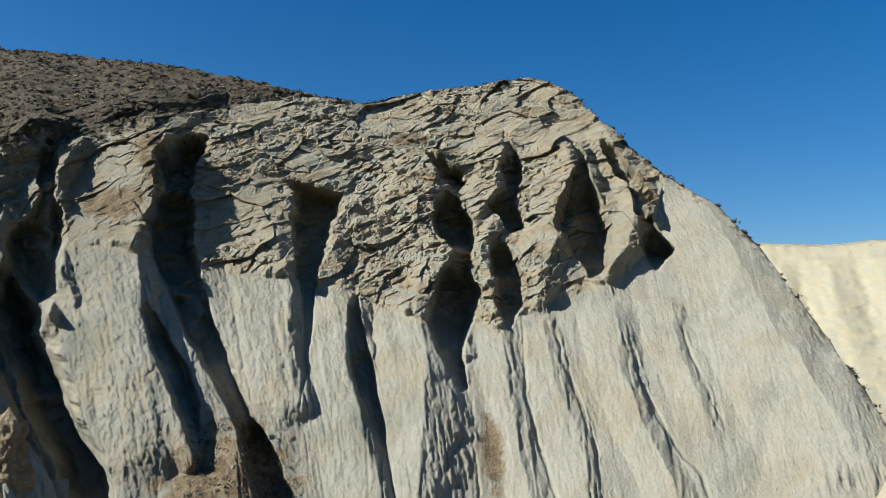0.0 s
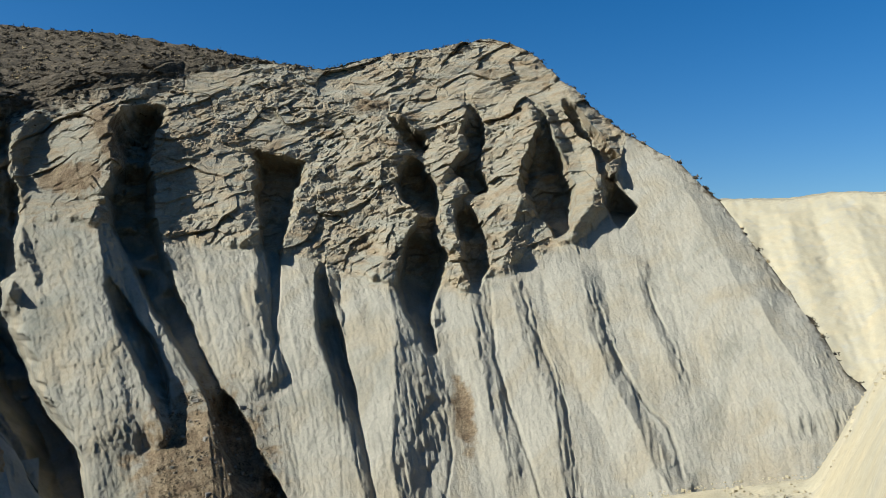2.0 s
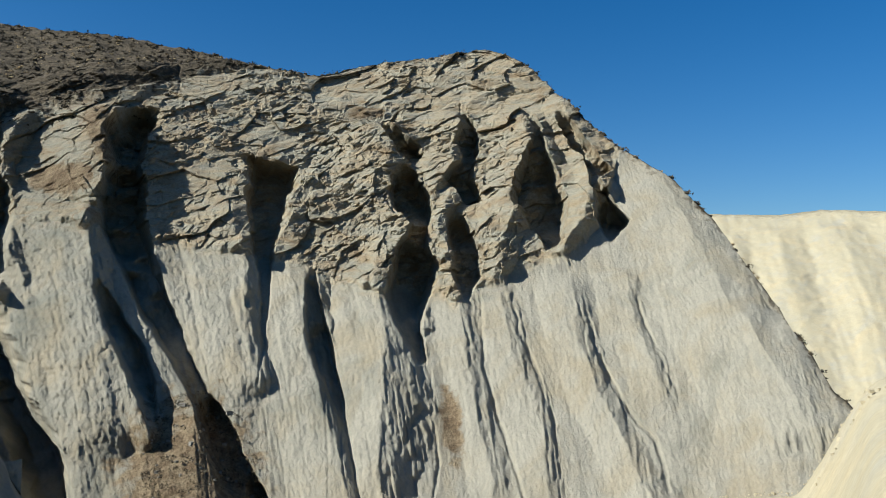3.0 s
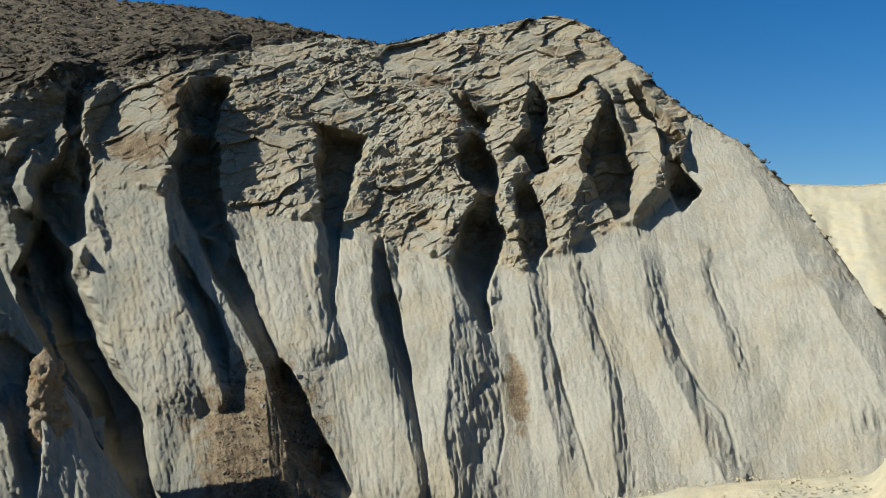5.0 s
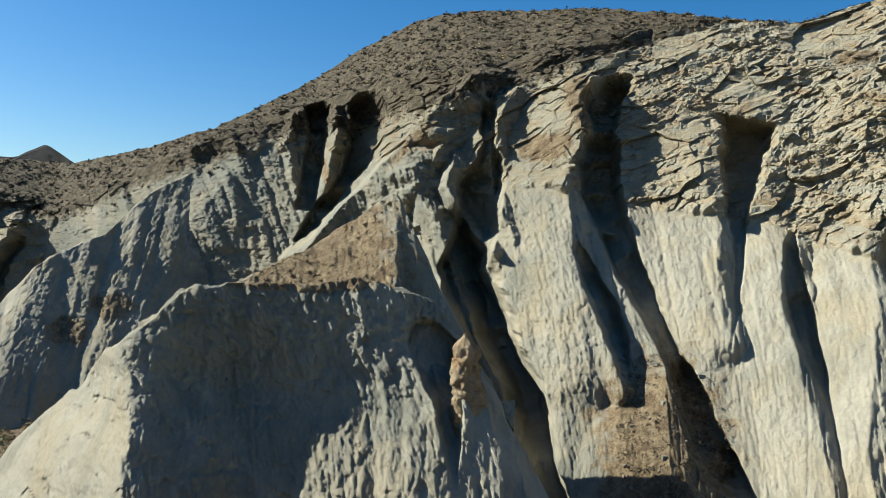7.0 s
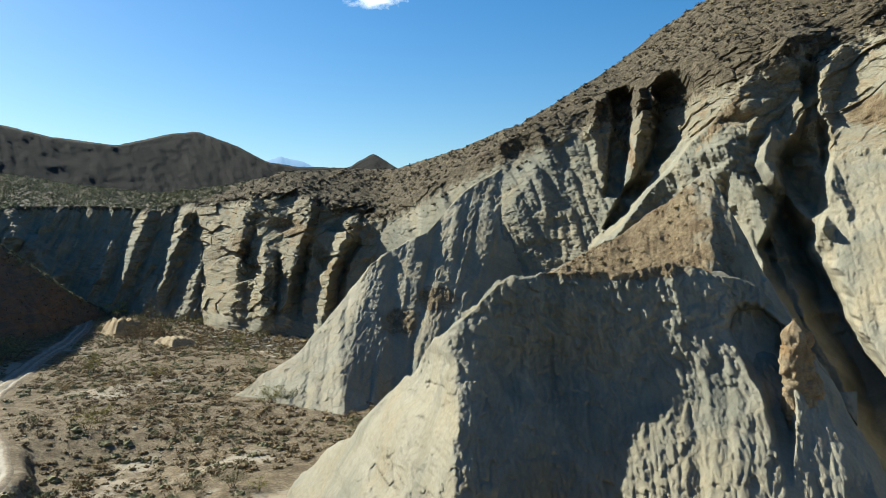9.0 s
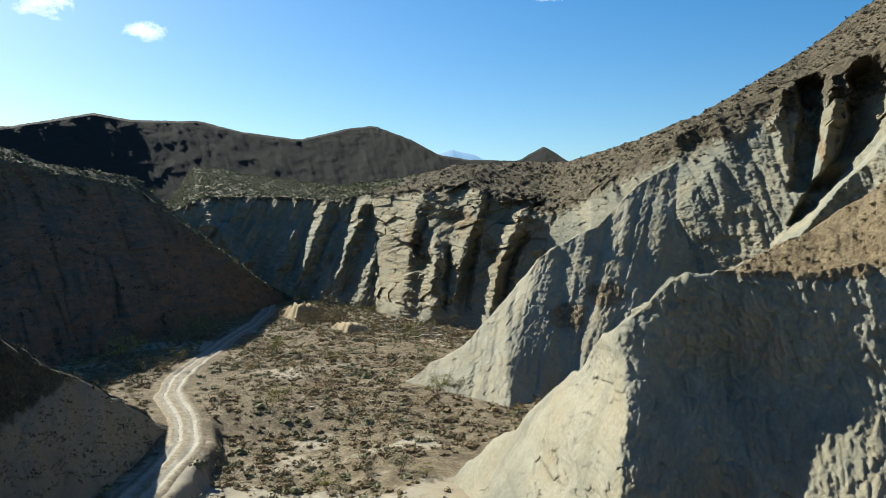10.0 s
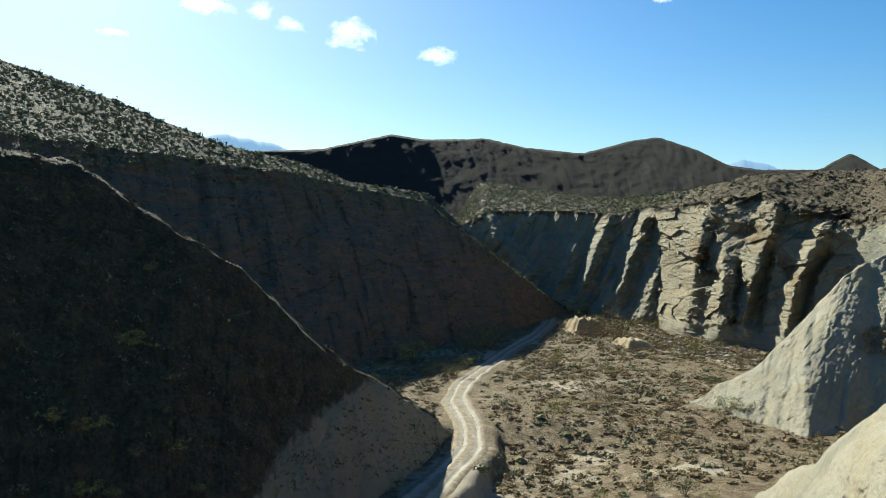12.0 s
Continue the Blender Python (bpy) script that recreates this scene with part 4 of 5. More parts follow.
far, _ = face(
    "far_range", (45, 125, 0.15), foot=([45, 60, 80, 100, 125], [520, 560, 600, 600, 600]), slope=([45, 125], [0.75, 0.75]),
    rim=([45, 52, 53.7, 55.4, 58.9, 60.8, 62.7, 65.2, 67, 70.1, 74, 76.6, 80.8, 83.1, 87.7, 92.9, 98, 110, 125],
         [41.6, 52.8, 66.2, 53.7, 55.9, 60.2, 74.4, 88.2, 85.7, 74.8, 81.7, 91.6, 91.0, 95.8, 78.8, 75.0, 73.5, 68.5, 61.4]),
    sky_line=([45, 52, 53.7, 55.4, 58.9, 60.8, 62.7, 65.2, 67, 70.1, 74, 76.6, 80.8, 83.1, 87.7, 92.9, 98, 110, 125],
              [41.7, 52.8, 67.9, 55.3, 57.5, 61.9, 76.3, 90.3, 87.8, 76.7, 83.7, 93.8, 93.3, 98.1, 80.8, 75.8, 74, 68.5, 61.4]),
    crown=0.3, rows=(120, 8, 8), material=RANGE_SHADE_EARTH, base=-15, seed=101, detail=1.6, back=0.3, behind=200, grain=((0, 1), (0.3, 0.3)), flute=((0, 1), (0.5, 0.5)))
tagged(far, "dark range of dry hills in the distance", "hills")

# ---------------------------------------------------------------- track, plants, stones
def ground_at(x, y):
    return floor_height(np.atleast_1d(np.asarray(x, float)), np.atleast_1d(np.asarray(y, float)))


ROAD = [(96, 40), (90, 46), (85.5, 56), (80.2, 71), (77.4, 86), (77.5, 98), (78.5, 112), (77.9, 124), (76.6, 137), (75.0, 158), (73.2, 182), (72.3, 205), (72, 235)]


def road_line(n=500):
    p = np.array([polar(a, r) for a, r in ROAD])
    d = np.concatenate([[0], np.cumsum(np.hypot(*np.diff(p, axis=0).T))])
    t = np.linspace(0, d[-1], n)
    line = np.stack([np.interp(t, d, p[:, 0]), np.interp(t, d, p[:, 1])], -1)
    w = np.hanning(23)[1:-1]
    pad = np.pad(line, ((10, 10), (0, 0)), "edge")
    return np.stack([np.convolve(pad[:, i], w / w.sum(), "valid") for i in (0, 1)], -1)


ROAD_LINE = road_line()


def off_road(x, y):
    """Distance from the middle of the track."""
    out = np.full(len(x), 1e9)
    for px, py in ROAD_LINE[::3]:
        out = np.minimum(out, np.hypot(x - px, y - py))
    return out


def dust():
    """Pale dust in the wheel ruts, brown earth and pebbles between and beside them."""
    k = Mat("road_dust")
    c = k.colours(k.noise(0.6, 6, rough=0.65), (0.35, (0.236, 0.205, 0.16)), (0.65, (0.35, 0.312, 0.258)))
    b = k.colours(k.noise(1.4, 6, rough=0.7), (0.36, (0.152, 0.114, 0.072)), (0.62, (0.274, 0.224, 0.16)))
    wear = k.maths("ADD", k.attr("rut"), k.maths("MULTIPLY", k.maths("SUBTRACT", k.noise(0.5, 6, rough=0.7), 0.5), 1.4))
    c = k.mix(k.colours(wear, (0.3, (0, 0, 0)), (0.6, (1, 1, 1))), b, c)
    c = k.mix(0.5, c, k.colours(k.noise(7, 5, rough=0.7), (0.35, (0.6, 0.6, 0.6)), (0.6, (1, 1, 1))), "MULTIPLY")
    return k.finish(c, k.noise(6, 6, rough=0.7), 0.8, 0.12)


def build_track():
    w = np.linspace(-1, 1, 25)
    line = ROAD_LINE
    tan = np.gradient(line, axis=0)
    tan /= np.hypot(*tan.T)[:, None]
    nor = np.stack([-tan[:, 1], tan[:, 0]], -1)
    half = 1.9 + 0.5 * fbm(np.arange(len(line)) * 0.05, 0, 0, 3, 7)
    x = line[:, :1] + nor[:, :1] * w * half[:, None]
    y = line[:, 1:] + nor[:, 1:] * w * half[:, None]
    ruts = 0.16 * np.exp(-((np.abs(w) - 0.42) / 0.14) ** 2)
    z = floor_height(x, y) + 0.16 - ruts - 0.45 * np.clip(np.abs(w) - 0.82, 0, 1) * 2.2 + 0.05 * fbm(x * 1.2, y * 1.2, 0 * x, 3, 8)
    ob = sheet_mesh("dirt_track", x, y, z, {"rut": 0 * x + np.exp(-((np.abs(w) - 0.42) / 0.26) ** 2)}, dust())
    return tagged(ob, "pale rutted dirt track along the valley floor", "road", kind="structure")


build_track()


def leaf_mat(name, dark, light):
    k = Mat(name, 0.9)
    r = ramp(k.n, [(0.0, dark), (1.0, light)])
    k.l.new(k.geo.outputs["Random Per Island"], r.inputs["Fac"])
    c = k.mix(0.5, r.outputs["Color"], k.colours(k.noise(1.2, 3), (0.35, (0.5, 0.5, 0.5)), (0.65, (1, 1, 1))), "MULTIPLY")
    return k.finish(c)


SAGE = leaf_mat("sage_leaf", (0.104, 0.1, 0.048), (0.24, 0.224, 0.124))
STRAW = leaf_mat("dry_straw", (0.24, 0.168, 0.08), (0.44, 0.336, 0.18))
DULL = leaf_mat("dull_scrub", (0.122, 0.085, 0.043), (0.258, 0.187, 0.099))
# yellow-green leaves, brightened to stand for sun caught above the shaded slope
GOLD = leaf_mat("yellow_leaf", (0.16, 0.144, 0.04), (0.352, 0.32, 0.104))
DARK = leaf_mat("dark_brush", (0.036, 0.029, 0.018), (0.1, 0.078, 0.046))
TWIG = leaf_mat("twig", (0.10, 0.08, 0.06), (0.16, 0.13, 0.10))


def tri_mesh(name, pts, material):
    """A mesh of loose triangles, pts: (n, 3, 3)."""
    n = len(pts)
    me = bpy.data.meshes.new(name)
    me.vertices.add(3 * n)
    me.vertices.foreach_set("co", np.ascontiguousarray(pts, np.float32).ravel())
    me.loops.add(3 * n)
    me.loops.foreach_set("vertex_index", np.arange(3 * n))
    me.polygons.add(n)
    me.polygons.foreach_set("loop_start", np.arange(0, 3 * n, 3))
    me.update(calc_edges=True)
    me.materials.append(material)
    return me


def tufts(rng, x, y, z, size, leaves, flat=0.75):
    """Sprays of small leaves round each point: every tuft a rounded, uneven mound with gaps."""
    n = len(x)
    way = rng.normal(size=(n, leaves, 3))
    way[..., 2] = np.abs(way[..., 2]) * 0.9 + 0.05
    way /= np.linalg.norm(way, axis=-1, keepdims=True)
    reach = rng.uniform(0.5, 1.0, (n, leaves, 1)) ** 0.6 * size[:, None, None] * (1 + 0.25 * np.sin(5 * way[..., :1] + 9 * x[:, None, None]))
    mid = way * reach * np.array([1, 1, flat])
    mid = mid + np.stack([x, y, z], -1)[:, None, :]
    leaf = size[:, None, None, None] * rng.uniform(0.11, 0.2, (n, leaves, 1, 1)) * (24 / leaves) ** 0.5
    corner = np.clip(rng.normal(size=(n, leaves, 3, 3)), -1.4, 1.4) * leaf
    return (mid[:, :, None, :] + corner).reshape(-1, 3, 3)


rng = np.random.default_rng(4)


def mounds(g, x, y, z, size, flat=0.8):
    """Dense hearts of low bushes: uneven, dented domes under the leaf sprays."""
    n = len(x)
    turn = np.arange(6) * math.pi / 3
    ring = [np.stack([np.cos(turn + k * 0.5) * c, np.sin(turn + k * 0.5) * c, 0 * turn + h], -1) for k, (c, h) in enumerate(((0.95, -0.1), (0.86, 0.5), (0.45, 0.86)))]
    co = np.concatenate(ring + [np.array([[0, 0, 1.0]])])
    faces = []
    for k in (0, 6):
        for j in range(6):
            i = (j + 1) % 6
            faces += [(k + j, k + i, k + 6 + j), (k + i, k + 6 + i, k + 6 + j)]
    faces += [(12 + j, 12 + (j + 1) % 6, 18) for j in range(6)]
    co = co[None] * g.uniform(0.55, 1.15, (n, 19, 1)) * size[:, None, None] * np.array([1, 1, flat]) * 0.6
    spin = g.uniform(0, 6.3, n)[:, None]
    co = np.stack([co[..., 0] * np.cos(spin) - co[..., 1] * np.sin(spin), (co[..., 0] * np.sin(spin) + co[..., 1] * np.cos(spin)), co[..., 2]], -1)
    co = co + np.stack([x, y, z], -1)[:, None, :]
    return co[:, np.array(faces)].reshape(-1, 3, 3)


def on_grid(grid, count, lo, hi, power=1.0):
    """Random points of a hill's grid with lo < v < hi, spread evenly over its surface."""
    x, y, z, v = grid
    n, m = x.shape
    i, j = rng.integers(0, n - 1, count * 6), rng.integers(0, m - 1, count * 6)
    ok = (v[i, j] > lo) & (v[i, j] < hi)
    i, j = i[ok], j[ok]
    area = np.hypot(x[i, j + 1] - x[i, j], y[i, j + 1] - y[i, j]) * (np.hypot(np.hypot(x[i + 1, j] - x[i, j], y[i + 1, j] - y[i, j]), z[i + 1, j] - z[i, j]))
    keep = rng.uniform(0, 1, len(i)) < area / np.quantile(area, 0.9)
    i, j = i[keep][:count], j[keep][:count]
    return x[i, j], y[i, j], z[i, j]


def scrub_on(name, label, pts, sizes, leaves, material, flat=0.75, heart=False):
    x, y, z = pts
    size = rng.uniform(*sizes, len(x)) * rng.choice([0.7, 1.0, 1.5], len(x), p=[0.5, 0.38, 0.12])
    leafy = tufts(rng, x, y, z - 0.05, size, leaves, flat)
    if heart:
        leafy = np.concatenate([leafy, mounds(rng, x, y, z, size, flat)])
    ob = new(name, tri_mesh(name, leafy, material))
    return tagged(ob, label, "scrub", kind="stuff")


FOOT_HILL = ([-32, -10, 20, 30, 38, 45, 53, 57, 61, 64.5, 66, 70, 73, 79, 80], [66, 66, 67, 74, 95, 122, 158, 170, 181, 194, 231, 241, 246, 238, 238])
FOOT_LEFT = ([70, 71.5, 75, 79, 82, 85, 90, 95, 100, 108, 118], [240, 225, 190, 165, 152, 142, 128, 116, 106, 95, 90])
FOOT_NEAR = ([77, 78.7, 80.2, 82.5, 86.4, 92.8, 97.5, 103, 110, 118], [100, 94, 83, 73, 61, 50, 45, 41, 38, 36])


def valley_points(count, lo=50, hi=88, near=48, far=250, clear=2.8, clump=0.0, seed=1):
    a = rng.uniform(lo, hi, count)
    r = np.sqrt(rng.uniform(near ** 2, far ** 2, count))
    x, y = polar(a, r)
    ok = (r < np.interp(a, *FOOT_HILL) - 1) & (off_road(x, y) > clear)
    ok &= (a < 70) | (r < np.interp(a, *FOOT_LEFT) + 2)
    ok &= (a < 77.5) | (r < np.interp(a, *FOOT_NEAR) - 0.5) | (r > np.interp(a, *FOOT_NEAR) + 14)
    ok &= fbm(x * 0.09, y * 0.09, 0 * x, 3, seed) > clump
    spur_top = crest_height(x, y, [(60.5, 74, -22), (54.8, 69, -15.2), (50.3, 65, -8.6), (45.4, 62, -3.1)], 0.95, 1.0)
    grey_top = crest_height(x, y, [(63.2, 113, -20.8), (58.7, 128, -16.4), (55.7, 136, -9.0), (53, 140, -1.7)], 0.85, 0.95)
    ok &= (spur_top < -21.3) & (grey_top < -21.0)
    x, y = x[ok], y[ok]
    return x, y, floor_height(x, y)


scrub_on("dull_valley_scrub", "low brown scrub scattered over the valley floor", valley_points(10000, clump=-0.3, seed=3), (0.35, 0.8), 46, DULL, heart=True)
scrub_on("straw_valley_scrub", "dry straw-coloured tufts over the valley floor", valley_points(8000, clump=-0.2, seed=5), (0.25, 0.6), 40, STRAW)
scrub_on("sage_valley_scrub", "grey-green sage tufts over the valley floor", valley_points(5000, clump=-0.2, seed=7), (0.35, 0.85), 46, SAGE, heart=True)
scrub_on("hill_scrub", "dark dry bushes dotted over the hill crown", on_grid(HILL_GRID, 11000, 1.02, 2.1), (0.26, 0.55), 16, DARK, heart=True)
x, y, z, v = HILL_GRID
west = np.degrees(np.arctan2(-x, y)) > 15
scrub_on("ledge_scrub", "dark bushes on the rock ledges below the hill crown", on_grid((x, y, z, np.where(west, v, 9)), 2600, 0.84, 1.03), (0.28, 0.55), 14, DARK, heart=True)
scrub_on("hill_straw", "dry grass tufts over the hill crown", on_grid(HILL_GRID, 3000, 1.05, 2.05), (0.2, 0.4), 14, STRAW, heart=True)
scrub_on("mesa_scrub", "low green scrub on the mesa top", on_grid(MESA_GRID, 8000, 0.98, 2.05), (0.4, 0.95), 14, SAGE, heart=True)
scrub_on("scrub_hill_bushes", "grey-green bushes covering the shaded hill", on_grid(LEFT_GRID, 6500, 0.9, 2.05), (0.35, 0.8), 8, SAGE, heart=True)
scrub_on("scrub_hill_brush", "dark brush on the rocky flank of the shaded hill", on_grid(LEFT_GRID, 2600, 0.05, 1.0), (0.25, 0.7), 14, DARK)
scrub_on("slope_brush", "dark brush on the shaded slope", on_grid(NEAR_GRID, 2600, 0.35, 2.2), (0.15, 0.4), 18, DARK)
scrub_on("slope_sage", "grey-green tufts on the shaded slope", on_grid(NEAR_GRID, 1100, 0.35, 2.2), (0.15, 0.4), 18, SAGE)
x, y, z, v = KNOB_GRID
az = np.degrees(np.arctan2(-x, y))
brown_side = (x, y, z, np.where((az > 31) & (az < 46), v, 9))
scrub_on("shoulder_scrub", "small brown bushes on the earthy shoulder", on_grid(brown_side, 260, 0.3, 1.02), (0.14, 0.3), 20, DULL, heart=True)
scrub_on("shoulder_straw", "dry tufts on the earthy shoulder", on_grid(brown_side, 200, 0.3, 1.02), (0.08, 0.2), 18, STRAW, heart=True)
x, y, z, v = NEAR_SPUR
az = np.degrees(np.arctan2(-x, y))
scrub_on("crest_scrub", "small dark bushes along the spur's crest", on_grid((x, y, z, np.where((az > 28) & (az < 46), v, 9)), 160, 0.97, 1.5), (0.1, 0.24), 18, DULL, heart=True)
x, y, z, v = HILL_GRID
az = np.degrees(np.arctan2(-x, y))
cone = np.hypot((az - 12.5 - (z + 15) * 0.14) / 3.6, (z + 15) / 7) < 1.0
i, j = np.nonzero(cone & (v < 1))
pick = rng.integers(0, len(i), 700)
scrub_on("cone_scrub", "dry brown brush on the rubble cone", (x[i, j][pick], y[i, j][pick], z[i, j][pick]), (0.15, 0.45), 16, DARK)


def stones(name, label, pts, sizes, material):
    """Angular loose stones, each a dented eight-cornered block."""
    x, y, z = pts
    n = len(x)
    cube = np.array([(i, j, k) for i in (-1, 1) for j in (-1, 1) for k in (-1, 1)], float)
    size = rng.uniform(*sizes, n) * rng.choice([0.6, 1.0, 1.5], n, p=[0.6, 0.32, 0.08])
    co = cube * size[:, None, None] * rng.uniform(0.45, 1.0, (n, 1, 3)) * rng.uniform(0.6, 1.0, (n, 8, 1))
    t = rng.uniform(0, 6.3, n)[:, None]
    co = np.stack([co[..., 0] * np.cos(t) - co[..., 1] * np.sin(t), co[..., 0] * np.sin(t) + co[..., 1] * np.cos(t), co[..., 2] * 0.7], -1)
    co += np.stack([x, y, z + 0.1 * size], -1)[:, None, :]
    quads = np.array([(0, 1, 3, 2), (4, 6, 7, 5), (0, 4, 5, 1), (2, 3, 7, 6), (0, 2, 6, 4), (1, 5, 7, 3)])
    faces = (quads[None] + 8 * np.arange(n)[:, None, None]).reshape(-1, 4)
    me = bpy.data.meshes.new(name)
    me.from_pydata(co.reshape(-1, 3).tolist(), [], faces.tolist())
    me.materials.append(material)
    return tagged(new(name, me), label, "stones", kind="stuff")


STONE = Mat("loose_stone")
STONE = STONE.finish(STONE.colours(STONE.noise(1.5, 6, rough=0.7), (0.35, (0.129, 0.114, 0.087)), (0.65, (0.289, 0.262, 0.213))), STONE.noise(8, 5), 0.6, 0.08)
stones("valley_rubble", "pale angular stones strewn over the valley floor", valley_points(4500, clump=-0.1, seed=9), (0.08, 0.28), STONE)
a = rng.uniform(54, 71, 3400)
r = np.interp(a, *FOOT_HILL) - 24 * rng.uniform(0, 1, 3400) ** 1.6
rx, ry = polar(a, r)
keep = crest_height(rx, ry, [(63.2, 113, -20.8), (58.7, 124, -16.4), (55.7, 128, -9.0), (53, 134, -1.7)], 0.85, 0.95) < -21.5
stones("cliff_rubble", "grey and brown rubble at the foot of the cliffs", (rx[keep], ry[keep], floor_height(rx[keep], ry[keep])), (0.2, 0.55), STONE)
keep = keep & (rng.uniform(0, 1, len(a)) < 0.35)
scrub_on("cliff_brush", "dark brush among the rubble below the cliffs", (rx[keep], ry[keep], floor_height(rx[keep], ry[keep])), (0.4, 0.9), 20, DULL, heart=True)
stones("cone_rubble", "brown rubble on the fan below the gully", (x[i, j][pick[:120]], y[i, j][pick[:120]], z[i, j][pick[:120]]), (0.1, 0.3), STONE)
a = rng.uniform(-33, -6, 900)
r = rng.uniform(43, 48.5, 900)
bx, by = polar(a, r)
edge_z = np.interp(a, [-60, -36, -29.7, -27.9, -25.7, -21.3, -14.2, -9.8, -6.8, -3], [-1, -1.5, -3.5, -5.9, -9.2, -9.8, -11.0, -12.0, -13.1, -15.5])
stones("bench_gravel", "pale gravel along the bench edge", (bx, by, edge_z - 0.12), (0.04, 0.12), YELLOW)


def shrub(material, seed, height, width, label):
    """A shrub of many leaf sprays on a few bare stems, standing at the origin."""
    g = np.random.default_rng(seed)
    root = new("shrub")
    clumps = g.normal(size=(26, 3)) * np.array([0.42, 0.42, 0.25]) * np.array([width, width, height])
    clumps[:, 2] = np.abs(clumps[:, 2]) * 1.5 + 0.28 * height
    crown = new("crown", tri_mesh("crown", tufts(g, *clumps.T, g.uniform(0.18, 0.34, 26) * width, 40, 0.9), material))
    crown.parent = root
    for n in range(5):
        top = Vector(clumps[n * 4])
        side = Vector((0.03, 0.02, 0)) * width
        bm = bmesh.new()
        low = [bm.verts.new(Vector((0.05 * math.cos(q + n), 0.05 * math.sin(q + n), -0.15)) * (0.6 + width * 0.3)) for q in (0, 2.1, 4.2)]
        high = [bm.verts.new(top + Vector((0.015 * math.cos(q + n), 0.015 * math.sin(q + n), 0)) + side * n * 0.2) for q in (0, 2.1, 4.2)]
        for q in range(3):
            bm.faces.new((low[q], low[(q + 1) % 3], high[(q + 1) % 3], high[q]))
        me = bpy.data.meshes.new("stem")
        bm.to_mesh(me)
        bm.free()
        me.materials.append(TWIG)
        stem = new("stem", me)
        stem.parent = root
    return tagged(root, label, "shrub", group="shrubs of the valley")


KINDS = [shrub(SAGE, 21, 1.5, 1.5, "grey-green desert shrub on the dry valley floor"),
         shrub(GOLD, 22, 1.4, 1.4, "yellow-green desert shrub on stony ground"),
         shrub(DULL, 23, 1.1, 1.4, "dark brown dry shrub on the valley floor"),
         shrub(STRAW, 24, 0.9, 1.1, "straw-coloured dry bush on the valley floor")]
# named shrubs beside the track: bearing, distance, kind, size
PLANTED = [(81.4, 142, 1, 2.3), (76.3, 164, 0, 3.0), (77.8, 156, 0, 2.2), (77.0, 160, 0, 2.2), (68.4, 190, 2, 3.0), (67.4, 186, 0, 2.8), (69.0, 194, 0, 3.0), (68.9, 182, 2, 2.6), (67.9, 178, 2, 2.4), (69.6, 176, 2, 2.2), (71.7, 142, 1, 1.8),
           (66.3, 158, 2, 1.7), (69.6, 121, 2, 1.3), (68.8, 110, 3, 1.4), (70.5, 128, 3, 1.1), (66.5, 100, 3, 1.4), (64, 112, 2, 1.2), (70.2, 230, 1, 2.4),
           (72.8, 150, 2, 1.2), (74.3, 128, 0, 0.9), (79.6, 136, 3, 1.3), (80.3, 130, 0, 1.0)]
extra = valley_points(420, lo=58, near=70, clump=0.0, seed=13)
for px, py, pz in list(zip(*extra))[:64]:
    PLANTED.append((math.degrees(math.atan2(-px, py)), math.hypot(px, py), int(rng.integers(0, 4)), float(rng.uniform(0.6, 1.5))))
used = set()
for a, r, kind, size in PLANTED:
    px, py = polar(a, r)
    m = Matrix.Translation((px, py, float(ground_at(px, py)[0]) - 0.05)) @ Matrix.Rotation(float(rng.uniform(0, 6.3)), 4, "Z")
    if kind in used:
        ob = copy_thing(KINDS[kind], m)
        ob.scale = (size, size, size)
    else:
        used.add(kind)
        KINDS[kind].matrix_basis = m
        KINDS[kind].scale = (size, size, size)

# yellow-green shrubs on the shaded slope: bearing, elevation, kind, size
sx, sy, sz, sv = NEAR_GRID
s_az, s_el = np.degrees(np.arctan2(-sx, sy)), np.degrees(np.arctan2(sz, np.hypot(sx, sy)))
for a, el, kind, size in ((99.5, -6.9, 1, 0.8), (104, -11.3, 1, 0.6), (102, -11.9, 1, 0.65), (99.4, -13.6, 0, 0.45), (96.8, -13.5, 1, 0.5), (102.3, -15.7, 1, 0.6),
                          (95.4, -16, 0, 0.5), (92.6, -16.2, 0, 0.45), (90.5, -16.4, 1, 0.4), (98.6, -2.0, 0, 0.5), (100.5, -16, 0, 0.5), (97.3, -9.0, 0, 0.35)):
    i, j = np.unravel_index(np.argmin((s_az - a) ** 2 + (s_el - el) ** 2 + 99 * (sv > 1.05)), sx.shape)
    m = Matrix.Translation((sx[i, j], sy[i, j], sz[i, j] - 0.05)) @ Matrix.Rotation(float(rng.uniform(0, 6.3)), 4, "Z")
    ob = copy_thing(KINDS[kind], m)
    ob.scale = (size, size, size)

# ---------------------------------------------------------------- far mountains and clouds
# the mountains' aerial haze is painted as a faint blue glow
k = Mat("haze_glow")
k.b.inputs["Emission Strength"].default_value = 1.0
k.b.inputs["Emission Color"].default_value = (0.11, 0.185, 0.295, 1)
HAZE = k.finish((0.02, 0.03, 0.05))
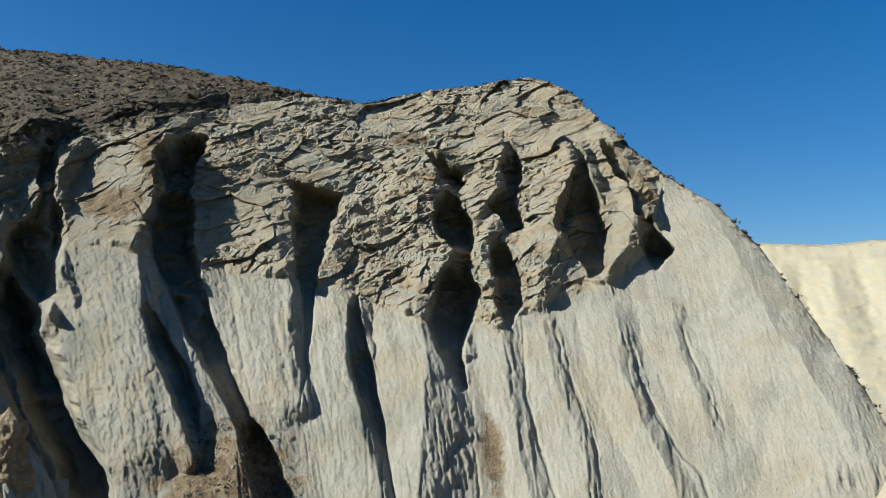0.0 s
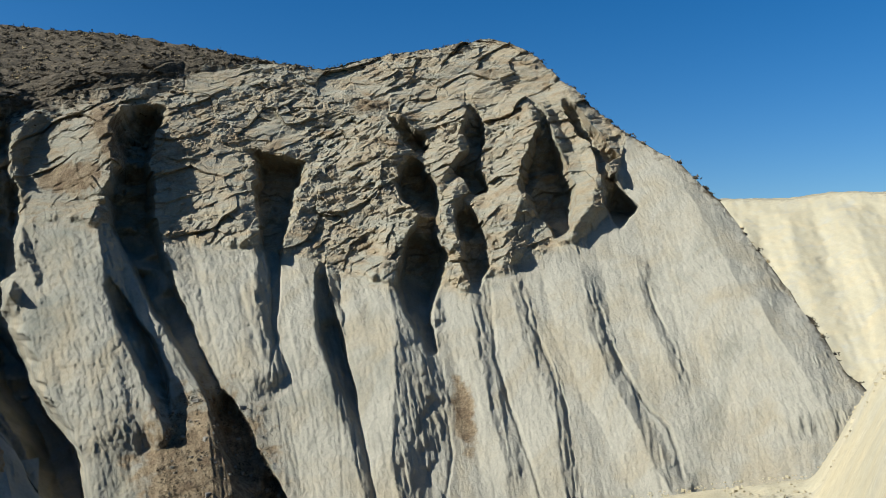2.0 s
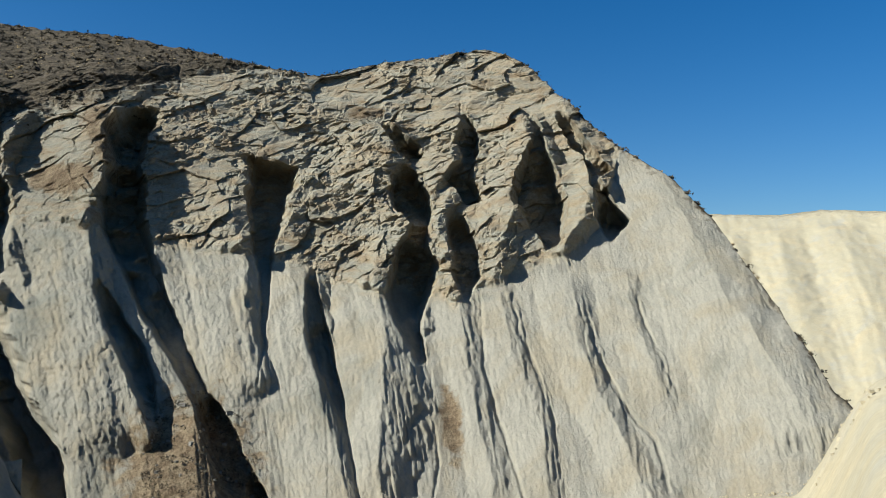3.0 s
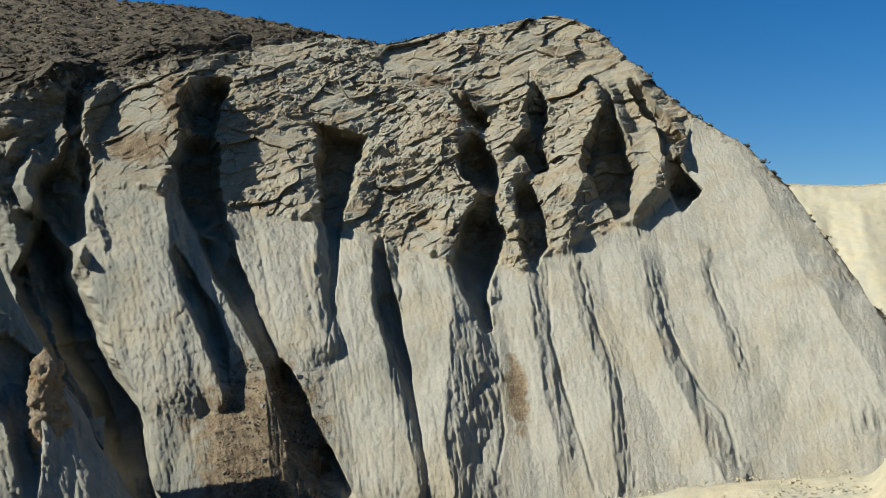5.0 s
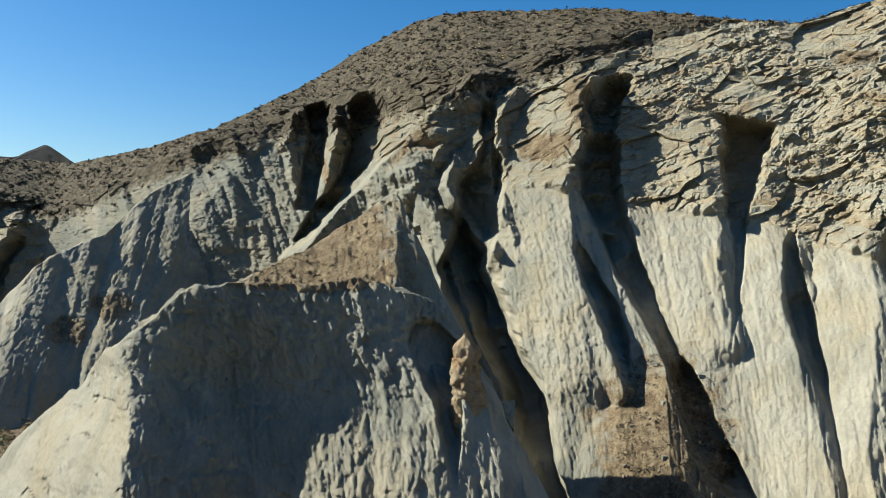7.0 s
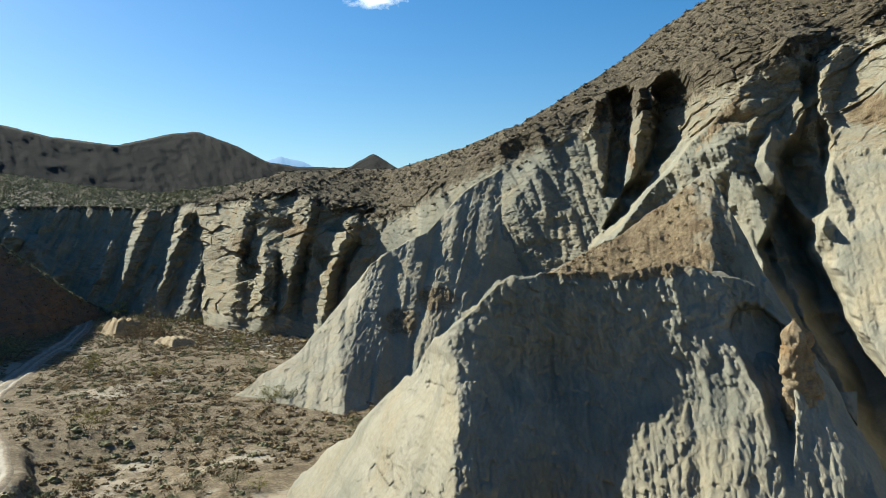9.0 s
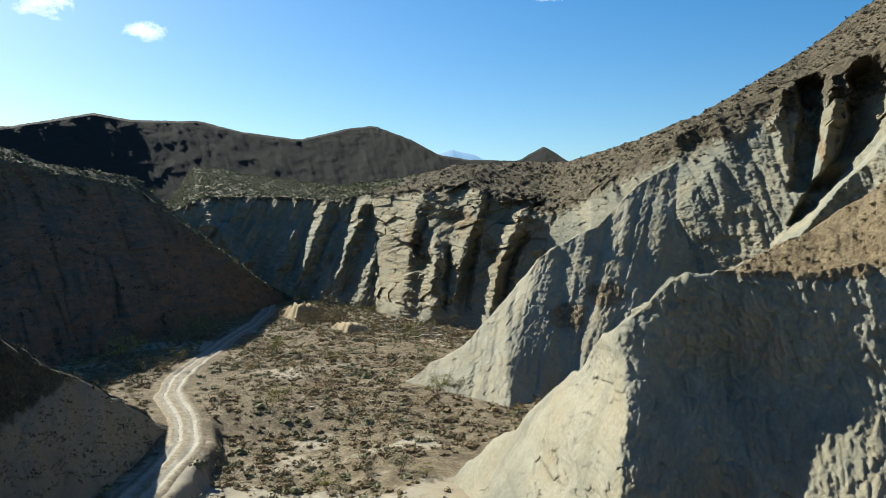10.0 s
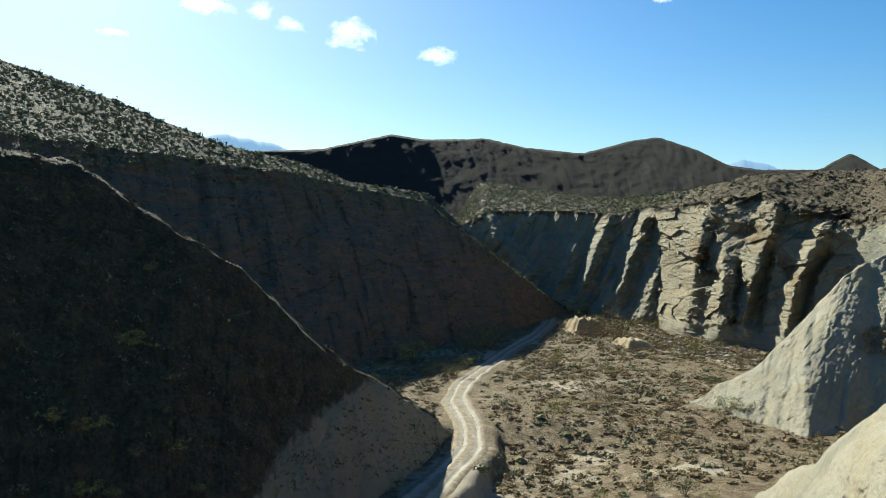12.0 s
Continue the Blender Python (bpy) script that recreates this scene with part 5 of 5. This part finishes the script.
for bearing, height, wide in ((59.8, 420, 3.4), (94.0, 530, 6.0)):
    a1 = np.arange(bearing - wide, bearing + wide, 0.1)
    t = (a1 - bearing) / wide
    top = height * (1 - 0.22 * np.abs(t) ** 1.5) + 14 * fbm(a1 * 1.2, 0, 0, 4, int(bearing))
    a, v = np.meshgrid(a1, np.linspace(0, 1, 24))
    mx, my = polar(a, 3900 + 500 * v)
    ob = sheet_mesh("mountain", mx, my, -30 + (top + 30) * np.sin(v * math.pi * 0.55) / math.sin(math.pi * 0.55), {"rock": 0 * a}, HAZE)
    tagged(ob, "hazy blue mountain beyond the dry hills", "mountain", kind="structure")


def cloud_mat():
    k = Mat("cloud_white", 1.0)
    tc = k.n.new("ShaderNodeTexCoord")
    mp = k.n.new("ShaderNodeMapping")
    mp.inputs["Location"].default_value, mp.inputs["Scale"].default_value = (-1, -1, 0), (2, 2, 0)
    k.l.new(tc.outputs["UV"], mp.inputs["Vector"])
    ln = k.n.new("ShaderNodeVectorMath")
    ln.operation = "LENGTH"
    k.l.new(mp.outputs["Vector"], ln.inputs[0])
    fluff = k.noise(0.012, 6, (1, 1, 1.6), 0.6, 0.4)
    body = k.maths("SUBTRACT", k.maths("MULTIPLY", fluff, 2.1), ln.outputs["Value"])
    soft = k.colours(body, (0.12, (0, 0, 0)), (1.0, (0.85, 0.85, 0.85)))
    k.l.new(soft, k.b.inputs["Alpha"])
    # a white glow stands in for sunlight scattered in the cloud
    k.b.inputs["Emission Color"].default_value, k.b.inputs["Emission Strength"].default_value = (1, 1, 1, 1), 0.52
    return k.finish((0.8, 0.8, 0.8))


CLOUD = cloud_mat()
for a, el, wide, tall in ((95.3, 15.2, 2.6, 1.0), (91.9, 15.0, 1.3, 1.0), (89.8, 14.3, 1.7, 0.7), (85.9, 13.9, 2.4, 1.5), (79.9, 12.6, 2.0, 0.9),
                          (101, 13.0, 1.4, 0.4), (53.4, 15.9, 3.0, 0.9), (65, 16.0, 1.4, 0.5)):
    u, v = np.meshgrid(np.linspace(-1, 1, 13), np.linspace(-1, 1, 9))
    far_off = 4000 + 60 * u * u
    cx, cy = polar(a + u * wide * 0.75, far_off)
    ob = sheet_mesh("cloud", cx, cy, far_off * np.tan(np.radians(el + v * tall * 0.75)), {"rock": 0 * u}, CLOUD)
    uv = ob.data.uv_layers.new(name="UVMap")
    vi = np.zeros(len(ob.data.loops), np.int32)
    ob.data.loops.foreach_get("vertex_index", vi)
    flat = np.stack([(u.ravel() + 1) / 2, (v.ravel() + 1) / 2], -1)[vi]
    uv.data.foreach_set("uv", flat.ravel())
    tagged(ob, "small white cloud in the blue sky", "cloud", kind="structure")


def earth_mound(a, r, wide, deep, tall):
    """A weathered block of red-brown earth left standing on the valley floor."""
    n = 36
    u, v = np.meshgrid(np.linspace(-1, 1, n), np.linspace(-1, 1, n))
    px, py = polar(a, r)
    x, y = px + u * wide, py + v * deep
    body = (1 - smooth(0.5, 1.0, np.maximum(np.abs(u), np.abs(v)) + 0.15 * fbm(u * 2, v * 2, 0 * u, 3, 17)))
    z = floor_height(x, y) - 0.3 + tall * body * (1 + 0.25 * u + 0.3 * facets(u * 2.5, v * 2.5, 18))
    ob = sheet_mesh("earth_mound", x, y, z, {"rock": 0 * x, "scrub": 0 * x, "warm": 0 * x, "grey": 0 * x}, BROWN_ROCK)
    return tagged(ob, "block of orange-brown earth standing on the valley floor", "mound")


earth_mound(69.9, 192, 5.5, 4.0, 3.2)
earth_mound(66.8, 172, 5.5, 3.0, 1.6)


def crag(name, label, a, r, z0, z1, wide, lean=0.0, seed=1):
    """An upright block of broken brown rock: a column of stacked, jointed beds with a ragged outline."""
    n, m = 64, 72
    v, u = np.meshgrid(np.linspace(0, 1, n), np.linspace(0, 2 * math.pi, m), indexing="ij")
    h = z1 - z0
    body = wide * (1 - 0.45 * v) * (1 - smooth(0.86, 1.0, v) * 0.85)
    px, py, pz = np.cos(u) * wide, np.sin(u) * wide, v * h
    broken = facets((px + py) / 0.8 + 0.3 * pz, pz / 0.7 - 0.25 * px, seed) * 0.2 + 0.13 * facets((px - py) / 0.4, pz / 0.35, seed + 5)
    broken[:, -1] = broken[:, 0]
    rad = body * (1 + 0.28 * fbm(px * 0.8, py * 0.8, pz * 0.5, 3, seed + 9)) + broken * np.minimum(1, 4 * (1 - v))
    x0, y0 = polar(a, r)
    x, y = x0 + rad * np.cos(u) + lean * v * h, y0 + rad * np.sin(u)
    x[:, -1], y[:, -1] = x[:, 0], y[:, 0]
    me = sheet_mesh(name, x, y, z0 + pz, {"rock": 0 * x + 1, "scrub": 0 * x, "warm": 0 * x, "grey": 0 * x}, BROWN_ROCK)
    return tagged(me, label, "rock")


crag("rock_pillar", "upright crag of ochre-brown rock on the spur's end", 25.75, 53.5, -11.5, -4.9, 1.25, -0.12, 5)
